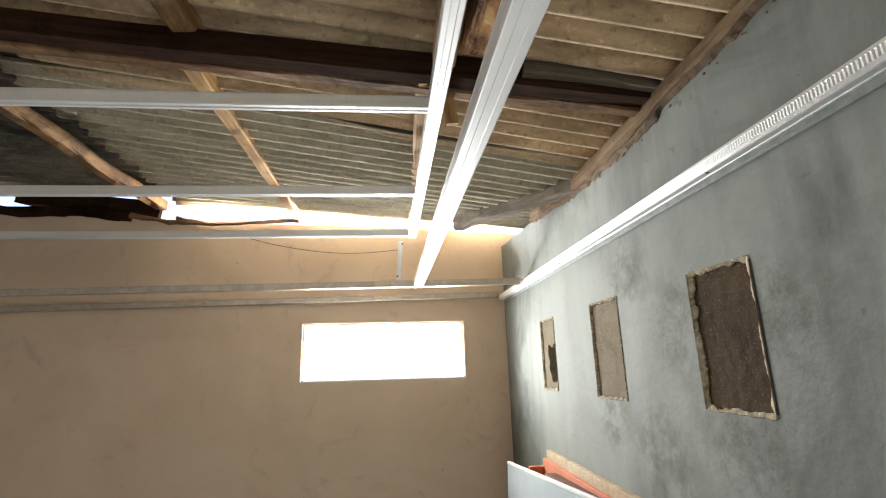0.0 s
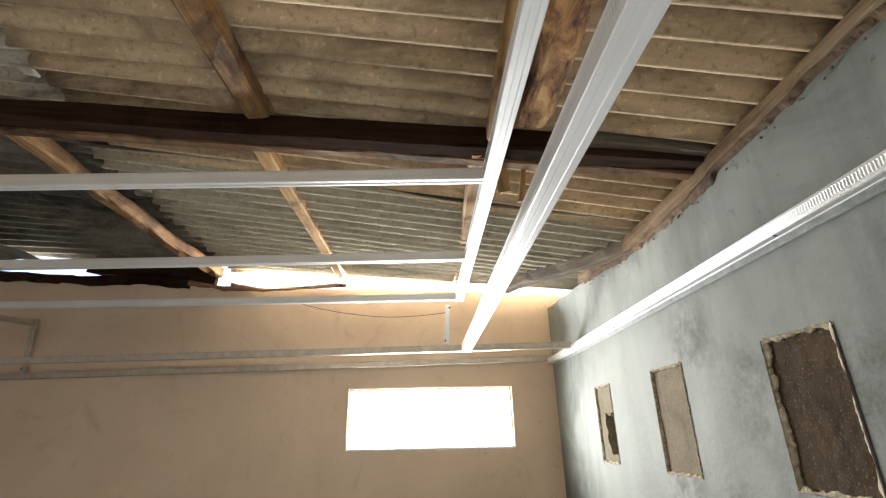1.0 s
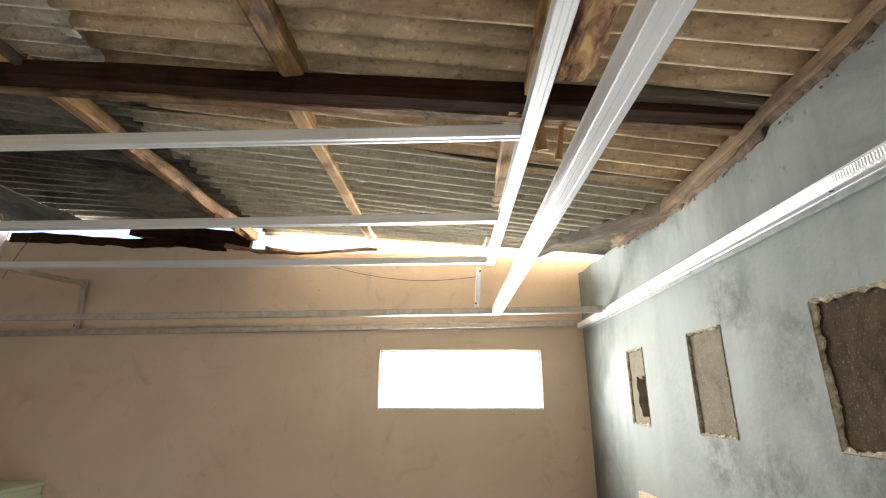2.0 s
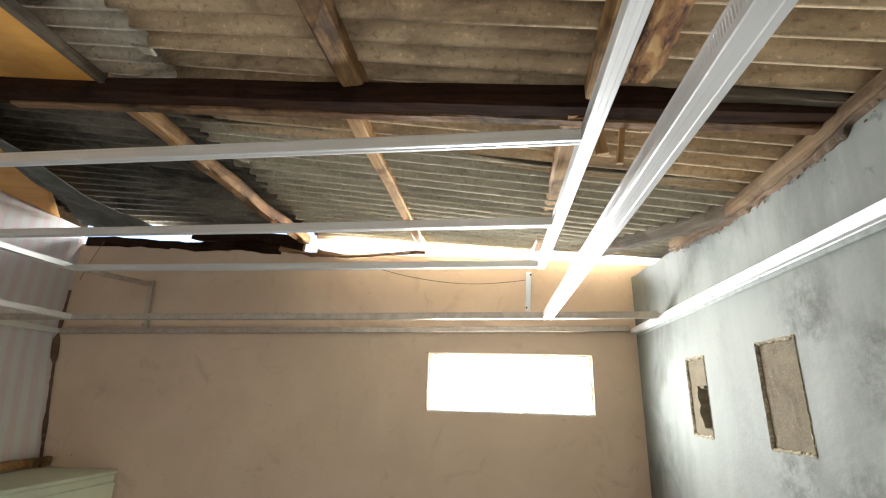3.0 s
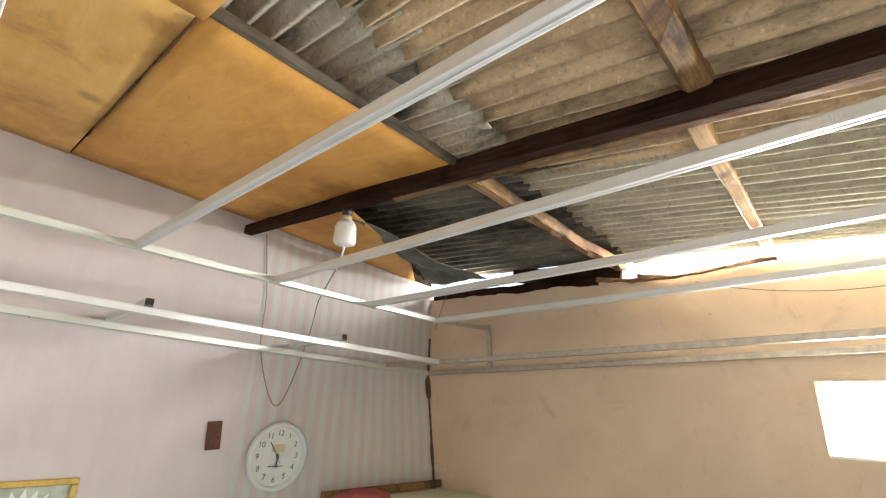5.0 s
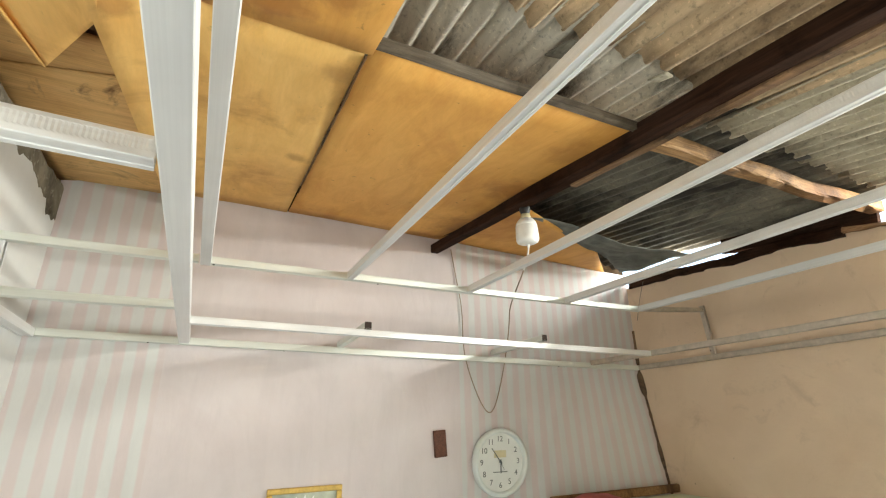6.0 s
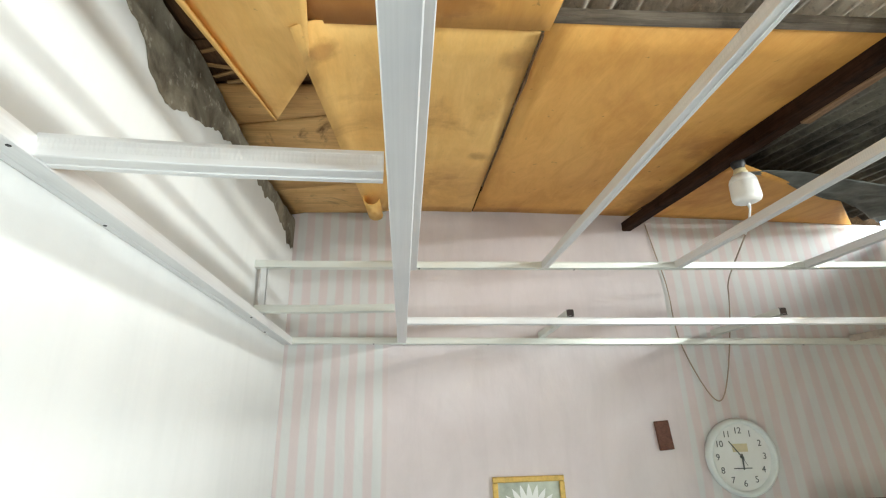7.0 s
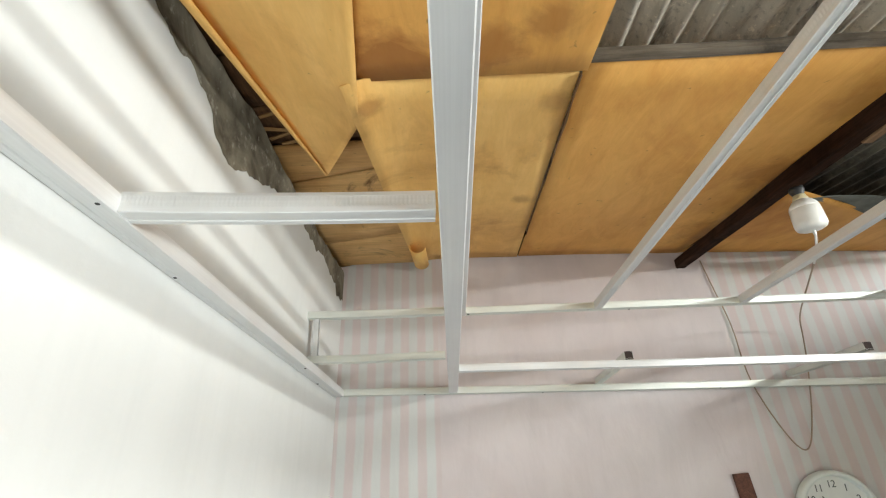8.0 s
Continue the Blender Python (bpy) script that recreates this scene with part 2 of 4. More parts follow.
def galvanised(name="galvanised_steel", tint=(0.80, 0.81, 0.805)):
    m, n, l, b = node_mat(name, 0.42, 0.5)
    v = coords(n, l)
    streaks = noise_tex(n, l, coords(n, l, (1.2, 90, 90)), 2.0, 5, 0.6)
    big = noise_tex(n, l, v, 5, 5, 0.6)
    col = ramp(n, l, mix(n, l, "MIX", 0.5, streaks, big), [(0.3, tuple(c * 0.88 for c in tint)), (0.62, tint)])
    l.new(col, b.inputs["Base Color"])
    r = ramp(n, l, big, [(0.3, grey(0.40)), (0.7, grey(0.55))])
    l.new(r, b.inputs["Roughness"])
    relief(n, l, b, streaks, 0.06, 0.002)
    return m


M_STEEL = galvanised()
# shaded copy of the galvanised steel, for members on the backlit north side
M_STEEL_DIM = plain("dimmed_steel", (0.50, 0.44, 0.37), 0.38, 0.65, 0.18, 25)
M_DULL = plain("dull_zinc", (0.24, 0.26, 0.24), 0.6, 0.3, 0.25, 30)
M_STEEL_GREEN = galvanised("greenish_zinc_steel", (0.72, 0.75, 0.70))


def wallpaper():
    """Plain pink paper in the middle of the wall, white and pink stripes at both ends."""
    m, n, l, b = node_mat("pink_wallpaper", 0.6)
    c = n.new("ShaderNodeTexCoord")
    sep = n.new("ShaderNodeSeparateXYZ")
    l.new(c.outputs["Object"], sep.inputs[0])

    def calc(op, a, bb):
        k = n.new("ShaderNodeMath")
        k.operation = op
        for s, v in ((k.inputs[0], a), (k.inputs[1], bb)):
            if isinstance(v, (int, float)):
                s.default_value = v
            else:
                l.new(v, s)
        return k.outputs[0]

    y = sep.outputs[1]
    wob = calc("MULTIPLY", calc("SUBTRACT", noise_tex(n, l, coords(n, l, (1, 1, 0.6)), 3.0, 3), 0.5), 0.03)
    yy = calc("ADD", y, wob)
    wave = calc("MULTIPLY", calc("ADD", calc("SINE", calc("MULTIPLY", calc("ADD", yy, 0.578), TAU / 0.0905), 0), 1.0), 0.5)
    stripe = ramp(n, l, wave, [(0.35, (0.655, 0.665, 0.645)), (0.65, (0.66, 0.575, 0.565))])
    base = ramp(n, l, noise_tex(n, l, c.outputs["Object"], 2.2, 7, 0.6, 0.5), [(0.3, (0.65, 0.575, 0.57)), (0.7, (0.71, 0.65, 0.645))])
    edge = calc("MULTIPLY", calc("GREATER_THAN", y, -0.10), calc("LESS_THAN", y, 1.475))
    col = mix(n, l, "MIX", edge, stripe, base)
    dirt = ramp(n, l, noise_tex(n, l, coords(n, l, (1, 3, 0.8)), 2.5, 8, 0.65, 0.8), [(0.45, grey(0.92)), (0.80, grey(0.83))])
    col = mix(n, l, "MULTIPLY", 1.0, col, dirt)
    l.new(col, b.inputs["Base Color"])
    relief(n, l, b, noise_tex(n, l, coords(n, l, (1, 1, 0.4)), 6, 5, 0.55, 0.4), 0.22, 0.02)
    return m


M_PAPER = wallpaper()
M_WHITE = plain("white_plastic", (0.80, 0.80, 0.77), 0.35, 0, 0.03)
M_GLOBE = plain("matt_white_globe", (0.80, 0.80, 0.76), 0.3, 0, 0.03)
M_CLOCK_RIM = plain("pale_green_plastic", (0.72, 0.77, 0.74), 0.35, 0, 0.04)
M_FACE = plain("clock_dial", (0.78, 0.80, 0.77), 0.5, 0, 0.03)
M_BLACK = plain("black_plastic", (0.02, 0.02, 0.02), 0.5)
M_INK = plain("grey_ink", (0.09, 0.11, 0.105), 0.6)
M_GOLD = plain("gilt_moulding", (0.62, 0.42, 0.12), 0.38, 0.5, 0.2, 40)
M_BEIGE = plain("beige_plaque", (0.62, 0.56, 0.36), 0.6)
M_BLOCK = wood("red_brown_wood", (0.17, 0.075, 0.05), (0.09, 0.04, 0.03), (0.05, 0.025, 0.02), 12, 0.6)
M_CABLE = plain("tan_cable", (0.33, 0.25, 0.18), 0.5)
M_WIRE = plain("dark_wire", (0.10, 0.085, 0.07), 0.6)
M_CREAM = plain("cream_collar", (0.66, 0.58, 0.36), 0.5)
M_TARP = plain("grey_tarpaulin", (0.15, 0.16, 0.145), 0.8, 0, 0.45, 9)
M_MINT = plain("pale_green_paint", (0.62, 0.68, 0.52), 0.5, 0, 0.08, 5)
M_RED = plain("faded_red_cloth", (0.36, 0.09, 0.09), 0.9, 0, 0.3, 14)
M_ORANGE = plain("orange_cardboard", (0.62, 0.20, 0.10), 0.8, 0, 0.15, 9)
M_PANEL = plain("blue_grey_board", (0.42, 0.48, 0.49), 0.7, 0, 0.1, 5)
M_BOARD_EDGE = plain("white_board_edge", (0.78, 0.77, 0.72), 0.7, 0, 0.06)
# near-black paint that stands for the shade inside cracks and open ends
M_HOLLOW_SHADE = plain("hollow_shade", (0.035, 0.022, 0.018), 0.9)

# ---- builders ----
X_W, X_E, Y_S, Y_N = -2.462, 1.253, -0.645, 3.0
Z_LOW, Z_UP = 2.365, 2.595


def clamp(v, a=0.0, b=1.0):
    return max(a, min(b, v))


def roof_z(x, y):
    """Underside of the roof sheets, falling to the east, less steeply at the eave."""
    return 3.0 - (0.177 - 0.112 * clamp((y - 1.2) / 1.85) ** 2.6) * (x + 0.776)


def ply_z(x, y):
    """Underside of the plywood lining, hung below the roof."""
    return 2.892 - 0.156 * (x + 0.81) - 0.025 * max(0.0, y - 0.15) * clamp((-0.8 - x) / 1.6) - 0.012 * max(0.0, y - 1.3)


def plank_z(x, y):
    """Loose planks over the white wall."""
    return 3.03 - 0.09 * (x + 1.34)


def mesh_ob(name, verts, faces, mat, parent=None, label="", smooth=False):
    me = bpy.data.meshes.new(name)
    me.from_pydata(verts, [], faces)
    me.materials.append(mat)
    if smooth:
        me.polygons.foreach_set("use_smooth", [True] * len(me.polygons))
    me.update()
    ob = new(name, me)
    if parent:
        ob.parent = parent
    if label:
        tagged(ob, label)
    return ob


def part(name, bm, mat, parent=None, label="", smooth=False):
    bmesh.ops.recalc_face_normals(bm, faces=bm.faces)
    me = bpy.data.meshes.new(name)
    bm.to_mesh(me)
    bm.free()
    me.materials.append(mat)
    if smooth:
        me.polygons.foreach_set("use_smooth", [True] * len(me.polygons))
    ob = new(name, me)
    if parent:
        ob.parent = parent
    if label:
        tagged(ob, label)
    return ob


def box_bm(size, at=(0, 0, 0), bevel=0.0, seg=2, bm=None):
    bm = bm or bmesh.new()
    r = bmesh.ops.create_cube(bm, size=1.0, matrix=Matrix.LocRotScale(at, None, size))
    if bevel:
        es = list({e for v in r["verts"] for e in v.link_edges})
        bmesh.ops.bevel(bm, geom=es, offset=bevel, segments=seg, affect="EDGES", profile=0.5)
    return bm


def lathe_bm(profile, seg=40):
    """A turned shape round z from (radius, height) pairs."""
    bm = bmesh.new()
    rings = []
    for r, z in profile:
        rings.append([bm.verts.new((r * math.cos(TAU * k / seg), r * math.sin(TAU * k / seg), z)) for k in range(seg)] if r > 1e-6 else [bm.verts.new((0, 0, z))])
    for a, b in zip(rings, rings[1:]):
        for k in range(seg):
            q = [a[k % len(a)], a[(k + 1) % len(a)], b[(k + 1) % len(b)], b[k % len(b)]]
            q = list(dict.fromkeys(q))
            if len(q) > 2:
                bm.faces.new(q)
    return bm


def span(a, b, step):
    n = max(1, round((b - a) / step))
    return [a + (b - a) * k / n for k in range(n + 1)]


def wall(name, us, tops, vs, holes, place, thick, mat, label):
    """A wall on a grid of us (along) and vs (up, as shares of the top's height where the row is the last); holes: rectangles
    (u0, u1, v0, v1); tops(u): the height of the upper edge; place(u, v, d): the point d behind the face."""
    nu, nv = len(us), len(vs)
    last = vs[-2]
    height = lambda u, j: vs[j] if j < nv - 1 else max(tops(u), last + 0.02)
    verts = [place(u, height(u, j), d) for d in (0, thick) for u in us for j in range(nv)]
    idx = lambda i, j, d: d * nu * nv + i * nv + j

    def solid(i, j):
        if not (0 <= i < nu - 1 and 0 <= j < nv - 1):
            return False
        cu, cv = (us[i] + us[i + 1]) / 2, (vs[j] + vs[j + 1]) / 2
        return not any(a < cu < b and c < cv < d for a, b, c, d in holes)

    faces = []
    for i in range(nu - 1):
        for j in range(nv - 1):
            if not solid(i, j):
                continue
            q = [(i, j), (i + 1, j), (i + 1, j + 1), (i, j + 1)]
            faces += [[idx(a, b, 0) for a, b in q], [idx(a, b, 1) for a, b in reversed(q)]]
            for (a, b), (c, d), other in ((q[0], q[1], (i, j - 1)), (q[1], q[2], (i + 1, j)), (q[2], q[3], (i, j + 1)), (q[3], q[0], (i - 1, j))):
                if not solid(*other):
                    faces.append([idx(a, b, 0), idx(a, b, 1), idx(c, d, 1), idx(c, d, 0)])
    bm = bmesh.new()
    bv = [bm.verts.new(v) for v in verts]
    for f in faces:
        bm.faces.new([bv[k] for k in f])
    bmesh.ops.delete(bm, geom=[v for v in bm.verts if not v.link_faces], context="VERTS")
    return tagged(part(name, bm, mat), label, "wall", kind="structure")


def basis(p0, p1, roll=0.0):
    """A frame at p0 with x towards p1 and z as nearly up as can be."""
    p0, p1 = Vector(p0), Vector(p1)
    x = (p1 - p0).normalized()
    up = Vector((0, 0, 1)) if abs(x.z) < 0.9 else Vector((0, 1, 0))
    y = up.cross(x).normalized()
    z = x.cross(y)
    m = Matrix((x, y, z)).transposed().to_4x4()
    m.translation = p0
    return m @ pose(0, 0, 0, roll), (p1 - p0).length


def timber(name, p0, p1, w, h, mat, label="", wob=0.004, roll=0.0, parent=None, cat="timber", group="", seed=0, taper=1.0):
    """A sawn or rough length of wood, its underside's middle along p0-p1."""
    m, length = basis(p0, p1, roll)
    c = min(w, h) * 0.12
    prof = [(-w / 2 + c, 0), (w / 2 - c, 0), (w / 2, c), (w / 2, h - c), (w / 2 - c, h), (-w / 2 + c, h), (-w / 2, h - c), (-w / 2, c)]
    xs = span(0, length, 0.07)
    verts, faces = [], []
    for i, x in enumerate(xs):
        s = 1 + (taper - 1) * i / (len(xs) - 1)
        dy, dz = (wob * 1.5 * noise.noise((x * 2.2, seed, k * 5.0)) for k in (1, 2))
        for k, (u, v) in enumerate(prof):
            j = wob * noise.noise((x * 9, k * 3.1, seed + 7.7))
            verts.append((x, u * s + dy + j, (v - h / 2) * s + h / 2 + dz + j))
    for i in range(len(xs) - 1):
        for k in range(8):
            a, b = i * 8 + k, i * 8 + (k + 1) % 8
            faces.append((a, b, b + 8, a + 8))
    faces += [tuple(range(7, -1, -1)), tuple(range(len(verts) - 8, len(verts)))]
    ob = mesh_ob(name, verts, faces, mat, parent, "")
    ob.matrix_world = m
    return tagged(ob, label, cat if not parent else "", group)


def channel(name, p0, p1, w=0.042, h=0.036, label="", mat=None, group="ceiling furring", ribs=True, cat="metal channel", screws=(), groove=0.0016):
    """A pressed steel ceiling channel, flat face down, its two sides stamped with ribs; screws: shares of the length."""
    m, length = basis(p0, p1)
    step = 0.0034 if ribs else 0.25
    xs = span(0, length, step)
    lip, dent = min(0.009, w * 0.22), 0.0006
    ob = new(name)
    ob.matrix_world = m
    sections = []
    for i, x in enumerate(xs):
        r = dent if ribs and i % 2 else 0.0
        half = [(-w / 2 + lip, h - 0.001), (-w / 2 + 0.001, h), (-w / 2, h * 0.82), (-w / 2 + r, h * 0.76), (-w / 2 + r, h * 0.34),
                (-w / 2, h * 0.28), (-w / 2, 0.0015), (-w / 2 + 0.002, 0), (-w * 0.2, 0), (-w * 0.16, groove), (-w * 0.06, groove)]
        bow = 0.003 * math.sin(math.pi * x / length)
        sections.append([(x, u, v - bow) for u, v in half + [(-u, v) for u, v in reversed(half)]])
    for piece, lo, hi, every in (("flange", 0, 7, 1), ("web", 6, 16, 20 if ribs else 1), ("flange", 15, 22, 1)):
        use = sections[::every] + ([sections[-1]] if (len(sections) - 1) % every else [])
        k = hi - lo
        verts = [q for sec in use for q in sec[lo:hi]]
        faces = [(i * k + j, (i + 1) * k + j, (i + 1) * k + j + 1, i * k + j + 1) for i in range(len(use) - 1) for j in range(k - 1)]
        pc = mesh_ob(piece, verts, faces, mat or M_STEEL, ob)
        sol = pc.modifiers.new("gauge", "SOLIDIFY")
        sol.thickness, sol.offset = 0.0008, 1
    for s in screws:
        sc = part("screw", lathe_bm([(0, -0.003), (0.003, -0.003), (0.0048, -0.001), (0.0048, 0.0)], 10), M_BLACK, ob)
        sc.matrix_basis = pose(s * length, w * 0.32 * (1 if len(ob.children) % 2 else -1), -0.001)
    return tagged(ob, label, cat, group)


def corrugated(name, x0, x1, y0, y1, pitch, amp, lift, mat, label, phase=0.0, ragged_w=0.0, ragged_e=0.0, seed=0, group="roof sheets"):
    """A fibre-cement sheet whose waves run west to east, laid over the sagging rafters."""
    ys = span(y0, y1, pitch / 14)
    n = max(4, round((x1 - x0) / 0.10))
    verts, faces = [], []
    for y in ys:
        step = math.floor((y + phase) / pitch * 2)
        a = x0 + ragged_w * (noise.noise((step * 3.7, seed, 1.0)) * 1.2 + 0.3 * noise.noise((y * 60, seed, 4.0)))
        b = x1 + ragged_e * noise.noise((step * 3.1, seed, 2.0))
        for k in range(n + 1):
            x = a + (b - a) * k / n
            wv = math.cos(TAU * (y + phase + 0.05 * x) / pitch)
            verts.append((x, y, roof_z(x, y) + lift + amp * (1 + wv) + 0.0025 * noise.noise((x * 1.3, y * 1.5, seed))))
    for i in range(len(ys) - 1):
        for k in range(n):
            q = i * (n + 1) + k
            faces.append((q, q + 1, q + n + 2, q + n + 1))
    ob = mesh_ob(name, verts, faces, mat, smooth=True)
    sol = ob.modifiers.new("thickness", "SOLIDIFY")
    sol.thickness, sol.offset = 0.006, 1
    return tagged(ob, label, "roof sheet", group)


def slab(name, outline, off, mat, label, thick=0.005, warp=0.004, cat="plywood sheet", group="plywood lining", bend=None, seed=0, div=14, over=None):
    """A thin board under the roof: outline is four corners (x, y) in turn; bend(u, v): how far it hangs down."""
    (ax, ay), (bx, by), (cx, cy), (dx, dy) = outline
    verts, faces = [], []
    for i in range(div + 1):
        for j in range(div + 1):
            u, v = i / div, j / div
            x = (ax * (1 - u) + bx * u) * (1 - v) + (dx * (1 - u) + cx * u) * v
            y = (ay * (1 - u) + by * u) * (1 - v) + (dy * (1 - u) + cy * u) * v
            z = (over or ply_z)(x, y) - off + warp * noise.noise((x * 2.1, y * 2.1, seed)) - (bend(u, v) if bend else 0)
            verts.append((x, y, z))
    for i in range(div):
        for j in range(div):
            q = i * (div + 1) + j
            faces.append((q, q + 1, q + div + 2, q + div + 1))
    ob = mesh_ob(name, verts, faces, mat, smooth=True)
    sol = ob.modifiers.new("thickness", "SOLIDIFY")
    sol.thickness, sol.offset = thick, -1
    return tagged(ob, label, cat, group)


def cord(name, pts, r, mat, label, cat="cable"):
    cu = bpy.data.curves.new(name, "CURVE")
    cu.dimensions, cu.bevel_depth, cu.bevel_resolution, cu.resolution_u = "3D", r, 2, 10
    sp = cu.splines.new("NURBS")
    sp.points.add(len(pts) - 1)
    for p, q in zip(sp.points, pts):
        p.co = (*q, 1)
    sp.use_endpoint_u, sp.order_u = True, 3
    cu.materials.append(mat)
    ob = new(name, cu)
    return tagged(ob, label, cat)


# ---- the shell ----
fl = box_bm((4.1, 4.1, 0.1), ((X_W + X_E) / 2, (Y_S + Y_N) / 2, -0.05))
tagged(part("floor", fl, M_FLOOR), "bare grey cement floor", "floor", kind="structure")

rough = lambda s, u, a=0.03: a * noise.noise((u * 4.0, s, 0.3)) + a * 0.5 * noise.noise((u * 15.0, s, 2.3))


def north_top(x):
    """The uneven masonry edge under the eave, lower where the daylight comes in."""
    z = 2.80 + 0.0415 * (1.25 - x) if x > -0.75 else 2.875 + 0.045 * (-0.75 - x)
    return z + rough(3, x, 0.012)


WIN = (0.042, 0.992, 1.912, 2.246)
us = sorted(set(span(X_W - 0.14, WIN[0], 0.06) + span(WIN[0], WIN[1], 0.06) + span(WIN[1], X_E + 0.14, 0.06)))
wall("wall_north", us, north_top, [0, 1.0, WIN[2], WIN[3], 2.6, 2.9], [WIN], lambda u, v, d: (u, Y_N + d, v), 0.14, M_NORTH,
     "stained salmon-coloured plaster wall with a ragged top")

NICHES = [(2.118, 2.302, 1.873, 2.175), (1.518, 1.722, 1.873, 2.178), (0.962, 1.156, 1.88, 2.176)]
us = sorted({round(v, 4) for a, b, *_ in NICHES for v in (a, b)} | {round(v, 4) for v in span(Y_S - 0.14, 0.94, 0.07) + span(1.18, 1.50, 0.06) + span(1.74, 2.10, 0.06) + span(2.33, Y_N, 0.05)})
DOOR = (-0.36, 0.42, -1, 2.03)
us = sorted(set(us) | {DOOR[0], DOOR[1]})
vs = sorted({v for *_, c, d in NICHES for v in (c, d)} | {0, 1.0, 2.03, 2.4, 2.6})


def east_top(y):
    return 2.590 + 0.022 * clamp((1.3 - y) / 0.5) + 0.07 * clamp((y - 1.75) / 0.55) + 0.05 * clamp((y - 2.3) / 0.7) + rough(5, y, 0.012)


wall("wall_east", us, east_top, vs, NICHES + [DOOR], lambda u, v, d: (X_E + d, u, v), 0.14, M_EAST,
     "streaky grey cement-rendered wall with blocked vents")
us = span(X_W, X_E, 0.07)


def y_south(x):
    """The white wall runs slightly out of square."""
    return Y_S + 0.035 * (x - X_W)


def south_top(x):
    return 3.05 - 0.06 * clamp((x + 2.43) / 0.9) - 0.16 * max(0.0, x + 1.0) + rough(8, x, 0.022)


wall("wall_south", us, south_top, [0, 1.2, 2.3, 2.6], [], lambda u, v, d: (u, y_south(u) - d, v), 0.10, M_SOUTH,
     "white limewashed wall with a crumbling upper edge")
bm = bmesh.new()
prev = None
for x in span(X_W + 0.01, X_E - 0.01, 0.012):
    t = south_top(x) + 0.012
    deep = 0.085 + 0.09 * math.exp(-((x + 2.4) / 0.22) ** 2) + 0.14 * math.exp(-((x + 0.98) / 0.24) ** 2) + 0.04 * noise.noise((x * 5, 1.0, 7.0)) + 0.03 * noise.noise((x * 14, 2.0, 7.0)) + 0.014 * noise.noise((x * 26, 2.0, 3.0)) + 0.006 * noise.noise((x * 70, 2.0, 3.0))
    row = [bm.verts.new(q) for q in ((x, y_south(x) + 0.001, t - deep), (x, y_south(x) + 0.003, t - deep + 0.004), (x, y_south(x) + 0.003 + 0.0006 * noise.noise((x * 30, 3.0, 0.0)), t - deep * 0.4),
                                     (x, y_south(x) + 0.003, t), (x, y_south(x) - 0.09, t + 0.012 * noise.noise((x * 12, 0.0, 9.0))))]
    if prev:
        for k in range(4):
            bm.faces.new((prev[k], prev[k + 1], row[k + 1], row[k]))
    prev = row
tagged(part("mortar_band", bm, M_RUBBLE_SHADED), "grey crumbling mortar where the white paint has fallen, darkened for recess shade", "trim", kind="structure")
# added wall, set back, that shuts daylight out above the white wall
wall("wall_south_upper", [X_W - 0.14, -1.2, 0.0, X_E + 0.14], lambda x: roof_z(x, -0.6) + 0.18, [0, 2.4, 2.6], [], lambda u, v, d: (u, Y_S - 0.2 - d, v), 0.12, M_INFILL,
     "added dark closing wall behind the white wall's top")
us = span(Y_S - 0.02, Y_N, 0.05)


def west_top(y):
    """Broken away near the white wall."""
    z = ply_z(X_W, y) + 0.004
    return z if y > -0.15 else z - 0.008 + rough(4, y, 0.015) + 0.12 * min(0, y + 0.45)


def west_lean(y, z):
    """The papered partition bulges into the room low down by the salmon wall."""
    return 0.15 * max(0.0, 2.3 - z) * clamp((y - 1.95) / 1.0)


# added closing wall that keeps light from leaking over the papered wall
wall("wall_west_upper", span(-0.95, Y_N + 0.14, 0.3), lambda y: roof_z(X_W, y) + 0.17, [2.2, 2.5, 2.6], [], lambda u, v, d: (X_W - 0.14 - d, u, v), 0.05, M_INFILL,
     "added dark closing wall behind the papered wall's top")
wall("wall_west", us, west_top, [0.9, 1.2, 1.5, 1.7, 1.9, 2.1, 2.3, 2.8], [], lambda u, v, d: (X_W + west_lean(u, v) - d, u, v), 0.14, M_PAPER,
     "wall with faded pink plain and striped paper")

# timber plate and mud between the east wall and the roof
bm = bmesh.new()
ys = span(Y_S - 0.1, 2.27, 0.012)
ring = []
for y in ys:
    a, t = east_top(y) + 0.010, roof_z(X_E, y) + 0.004
    j = 0.003 * noise.noise((y * 5, 2.0, 0.0))
    ring.append([bm.verts.new(p) for p in ((X_E - 0.016 + j, y, a), (X_E - 0.022 + j, y, a + 0.005), (X_E - 0.023 + j, y, (a + t) / 2), (X_E - 0.022 + j, y, t), (X_E + 0.12, y, t), (X_E + 0.12, y, a))])
for a, b in zip(ring, ring[1:]):
    for k in range(6):
        bm.faces.new((a[k], a[(k + 1) % 6], b[(k + 1) % 6], b[k]))
bm.faces.new(ring[0])
bm.faces.new(ring[-1])
tagged(part("wall_plate", bm, M_PLATE), "dusty brown timber plate on the cement wall", "trim", kind="structure")
bm = bmesh.new()
prev = None
